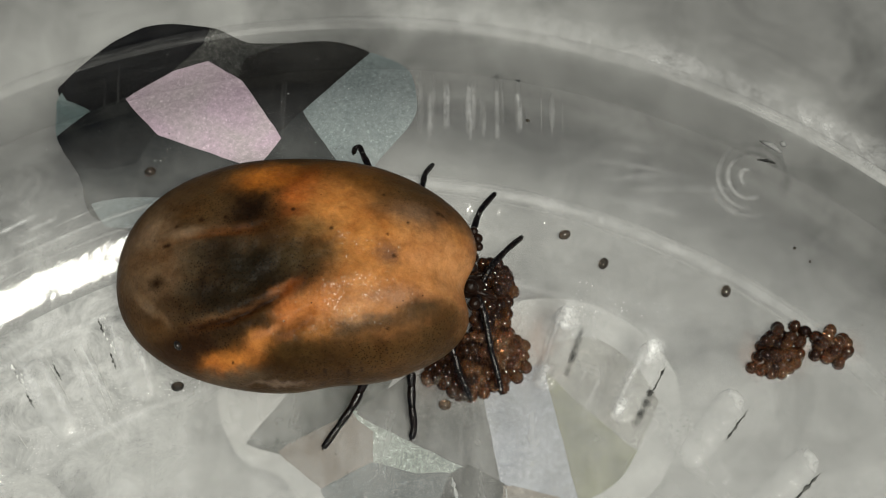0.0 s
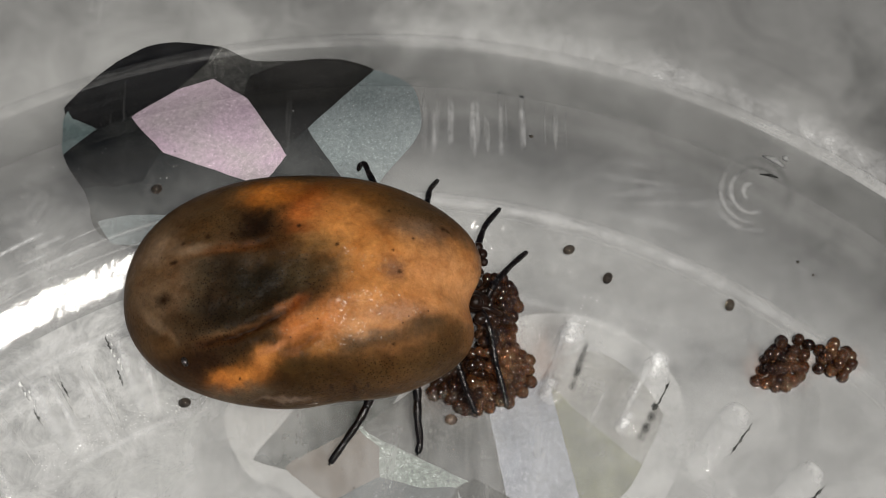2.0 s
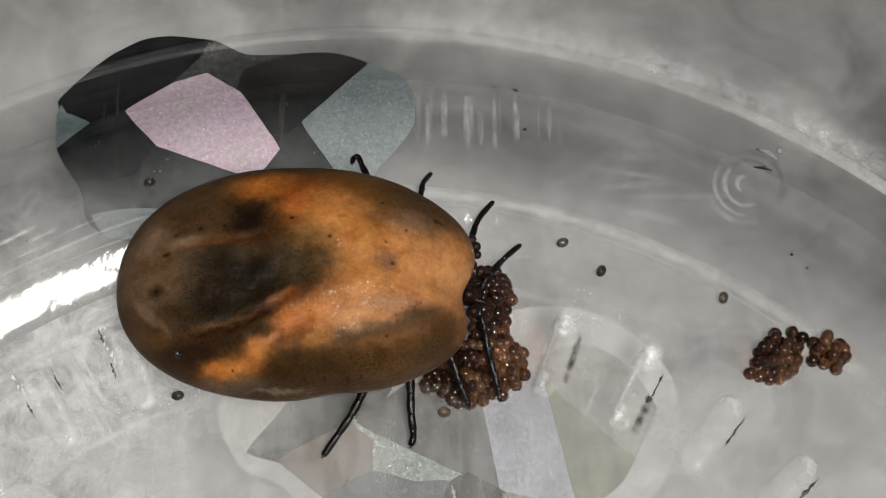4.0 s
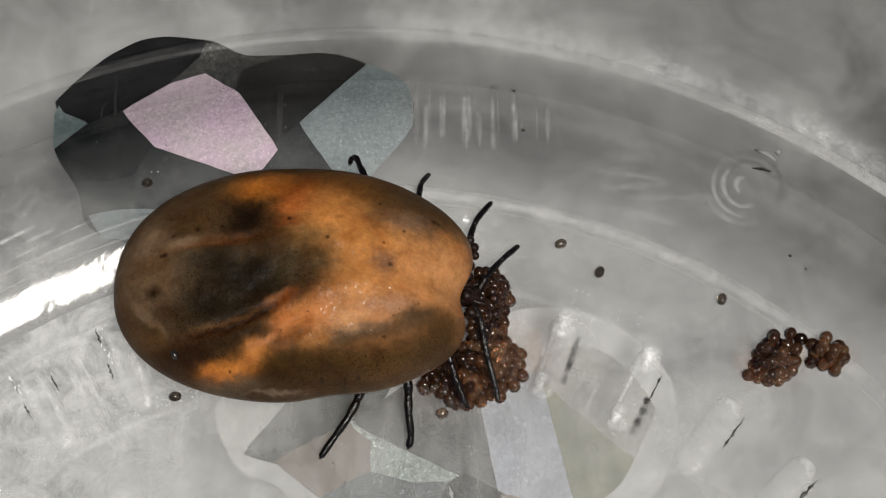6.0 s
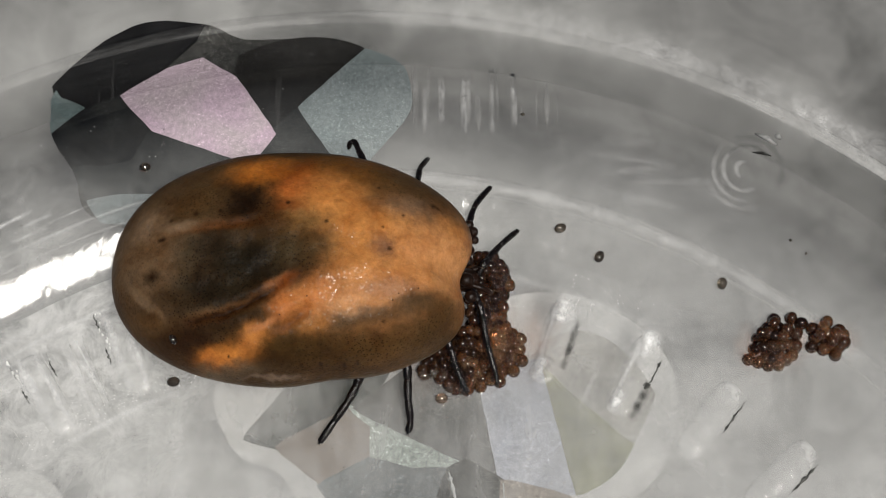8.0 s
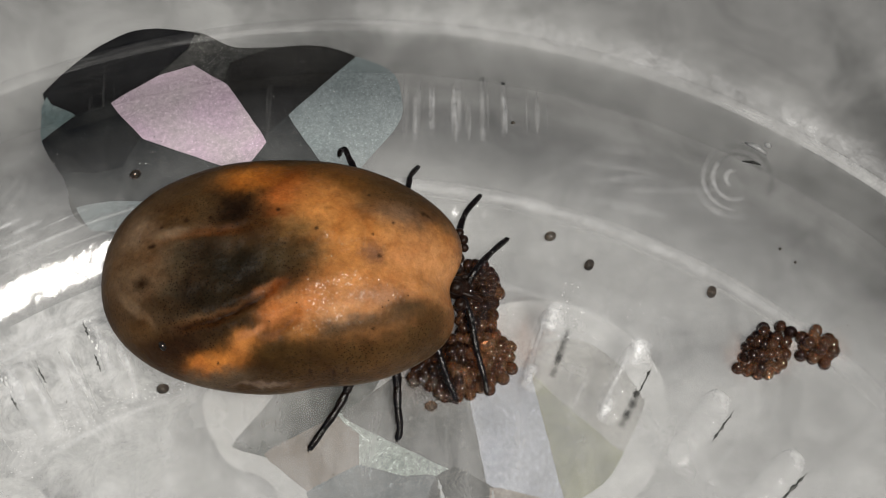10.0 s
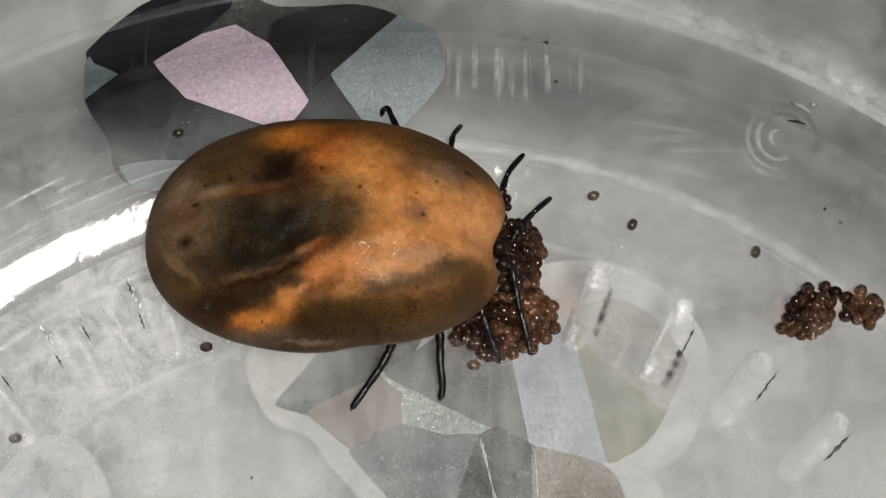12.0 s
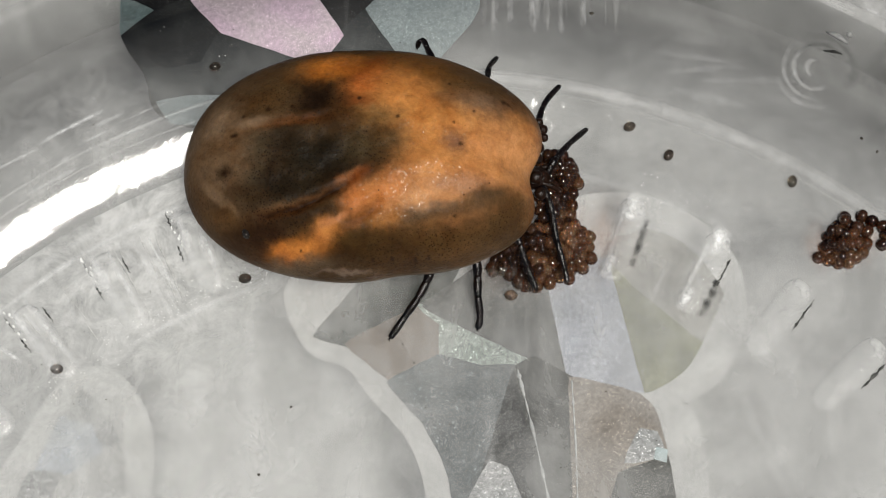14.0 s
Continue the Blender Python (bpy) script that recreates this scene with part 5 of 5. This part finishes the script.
        for x, y in high:
            lay(x, y, floor_height(x, y) + EGG_R * 0.96 + 0.33 + random.uniform(-0.03, 0.05), random.uniform(0.96, 1.12), label)
        peak = []
        for cx, cy, r in crest:
            pack(peak, cx, cy, r, 0.275)
        for x, y in peak:
            lay(x, y, floor_height(x, y) + EGG_R * 0.96 + 0.66 + random.uniform(-0.03, 0.05), random.uniform(0.96, 1.12), label)

    heap([(10.72, -4.09), (10.94, -3.73), (11.06, -3.38), (11.04, -4.19), (11.38, -4.3), (11.37, -3.08), (11.59, -2.81), (11.73, -4.3), (11.98, -4.14), (12.18, -4.0), (12.07, -3.69),
          (12.05, -3.14), (12.18, -2.78), (12.33, -3.33), (12.49, -2.98)], [(11.5, -3.6, 0.6)], [(11.55, -3.5, 0.5)], "brown tick egg in a small clump")
    heap([(12.87, -3.19), (13.28, -3.25), (13.38, -2.95), (13.75, -3.25), (13.58, -3.55), (13.9, -3.7), (13.59, -4.1), (13.2, -3.9), (12.82, -3.78), (12.94, -3.5), (13.3, -3.58)],
         [(13.3, -3.5, 0.45)], [(13.3, -3.5, 0.3)], "brown tick egg in a small clump")
    heap([(1.95, -0.58), (2.3, -0.75), (2.39, -1.11), (2.03, -1.27), (1.89, -1.69), (2.0, -2.31), (1.82, -2.62), (2.11, -2.79), (2.39, -3.2), (2.64, -3.44), (2.83, -3.69), (2.92, -4.09),
          (2.57, -4.01), (2.62, -4.45), (2.22, -4.29), (1.89, -4.5), (1.53, -4.75), (1.2, -4.81), (0.82, -4.85), (0.49, -4.7)],
         [(2.0, -3.6, 0.8), (1.3, -4.1, 0.75), (1.6, -2.6, 0.5), (1.7, -1.8, 0.45), (1.65, -1.1, 0.6), (0.7, -4.45, 0.6), (0.6, -3.8, 0.7), (-0.1, -4.2, 0.45)],
         [(2.1, -3.6, 0.6), (1.4, -4.1, 0.6), (1.65, -2.6, 0.42), (1.75, -1.9, 0.35), (1.8, -1.0, 0.6), (0.7, -4.1, 0.55)], "brown tick egg in the heap before the mouth",
         [(1.7, -1.05, 0.62), (1.5, -1.9, 0.45), (1.4, -2.6, 0.35), (1.3, -3.5, 0.5), (1.9, -3.7, 0.45)])
    pale = None
    for x, y, turn in ((0.46, -5.06, 20), (0.24, -4.66, 70), (-0.12, -4.56, 10), (-0.46, -4.62, 150), (0.80, -5.10, 100), (0.14, -5.45, 0)):
        m = pose(x * MM, y * MM, (floor_height(x, y) + EGG_R * 0.96) * MM, 0, 0, turn)
        if pale is None:
            bm = bmesh.new()
            bmesh.ops.create_uvsphere(bm, u_segments=20, v_segments=12, radius=EGG_R)
            for v in bm.verts:
                v.co.x *= 1.2
            pale = tagged(part("tick_egg", bm, EGG_PALE), "pale clear tick egg beside the heap", "egg", "tick eggs")
            pale.matrix_basis = m
        else:
            copy_thing(pale, m)
    first = True
    for x, y, turn in ((-10.35, 2.95, 30), (4.35, 0.62, 20), (5.7, -0.38, 60), (9.88, -1.52, 75), (-9.03, -4.8, 10), (-15.32, -8.0, 0), (-11.05, -1.0, 40)):
        m = pose(x * MM, y * MM, (floor_height(x, y) + EGG_R * 0.91) * MM, 0, 0, turn)
        ob = dark if first else copy_thing(dark, m)
        ob.matrix_basis, first = m, False
        ob.scale = (0.92, 0.92, 0.92)
    m = pose(-8.5 * MM, -4.42 * MM, 3.80 * MM, 20, 20, -60)
    tagged(copy_thing(dark, m), "dark tick egg stuck to the flank of the tick").scale = (0.7, 0.6, 0.6)


# ---- dust ----
def build_dust():
    bm = bmesh.new()
    spots = [(3.12, 5.0, 0.07), (1.9, 6.1, 0.04), (-7.3, -9.3, 0.05), (-8.3, -11.6, 0.05), (12.4, 0.1, 0.06), (12.9, -0.4, 0.05), (-3.2, 6.3, 0.06)]
    for _ in range(120):
        spots.append((random.uniform(-16, 16), random.uniform(-13, 7), random.uniform(0.008, 0.026)))
    for x, y, r in spots:
        d = math.hypot(x - CX, y - CY)
        if d > 28.5 or 22.6 < d < 25.4 or (-11.2 < x < 1.6 and -6 < y < 3):
            continue
        z = floor_height(x, y)
        got = bmesh.ops.create_icosphere(bm, subdivisions=1, radius=r, matrix=Matrix.Translation((x, y, z + r * 0.6)) @ Matrix.Diagonal((random.uniform(0.7, 1.6), 1, 0.7, 1)))
        for v in got["verts"]:
            v.co += 0.25 * r * noise.noise_vector(v.co * 30)
    tagged(part("dust", bm, DUST), "fine dark dust specks on the plastic", "dust", kind="stuff")
    # white specks in place of sparkle over the foil and near the ribs
    bm = bmesh.new()
    for k in range(190):
        x, y, r = (random.uniform(-14.5, -3), random.uniform(3.2, 8.2), random.uniform(0.006, 0.02)) if k < 90 else (random.gauss(5.6, 1.6), random.gauss(-1.9, 0.55), random.uniform(0.006, 0.022))
        d = math.hypot(x - CX, y - CY)
        if d > 28.5 or 23 < d < 24.6 or (-11.2 < x < 2.9 and -6 < y < 3):
            continue
        bmesh.ops.create_icosphere(bm, subdivisions=1, radius=r, matrix=Matrix.Translation((x, y, floor_height(x, y) + r * 0.5)) @ Matrix.Diagonal((random.uniform(0.7, 1.8), 1, 0.6, 1)))
    tagged(part("dust", bm, GLINT_CRUMB), "fine pale specks painted for sparkle on the plastic", "dust", kind="stuff")


build_table()
build_stickers()
build_creases()
build_dish()
build_tick()
build_eggs()
build_dust()


def motions():
    """Nothing but the camera moves: the tick sits still while it lays."""


motions()
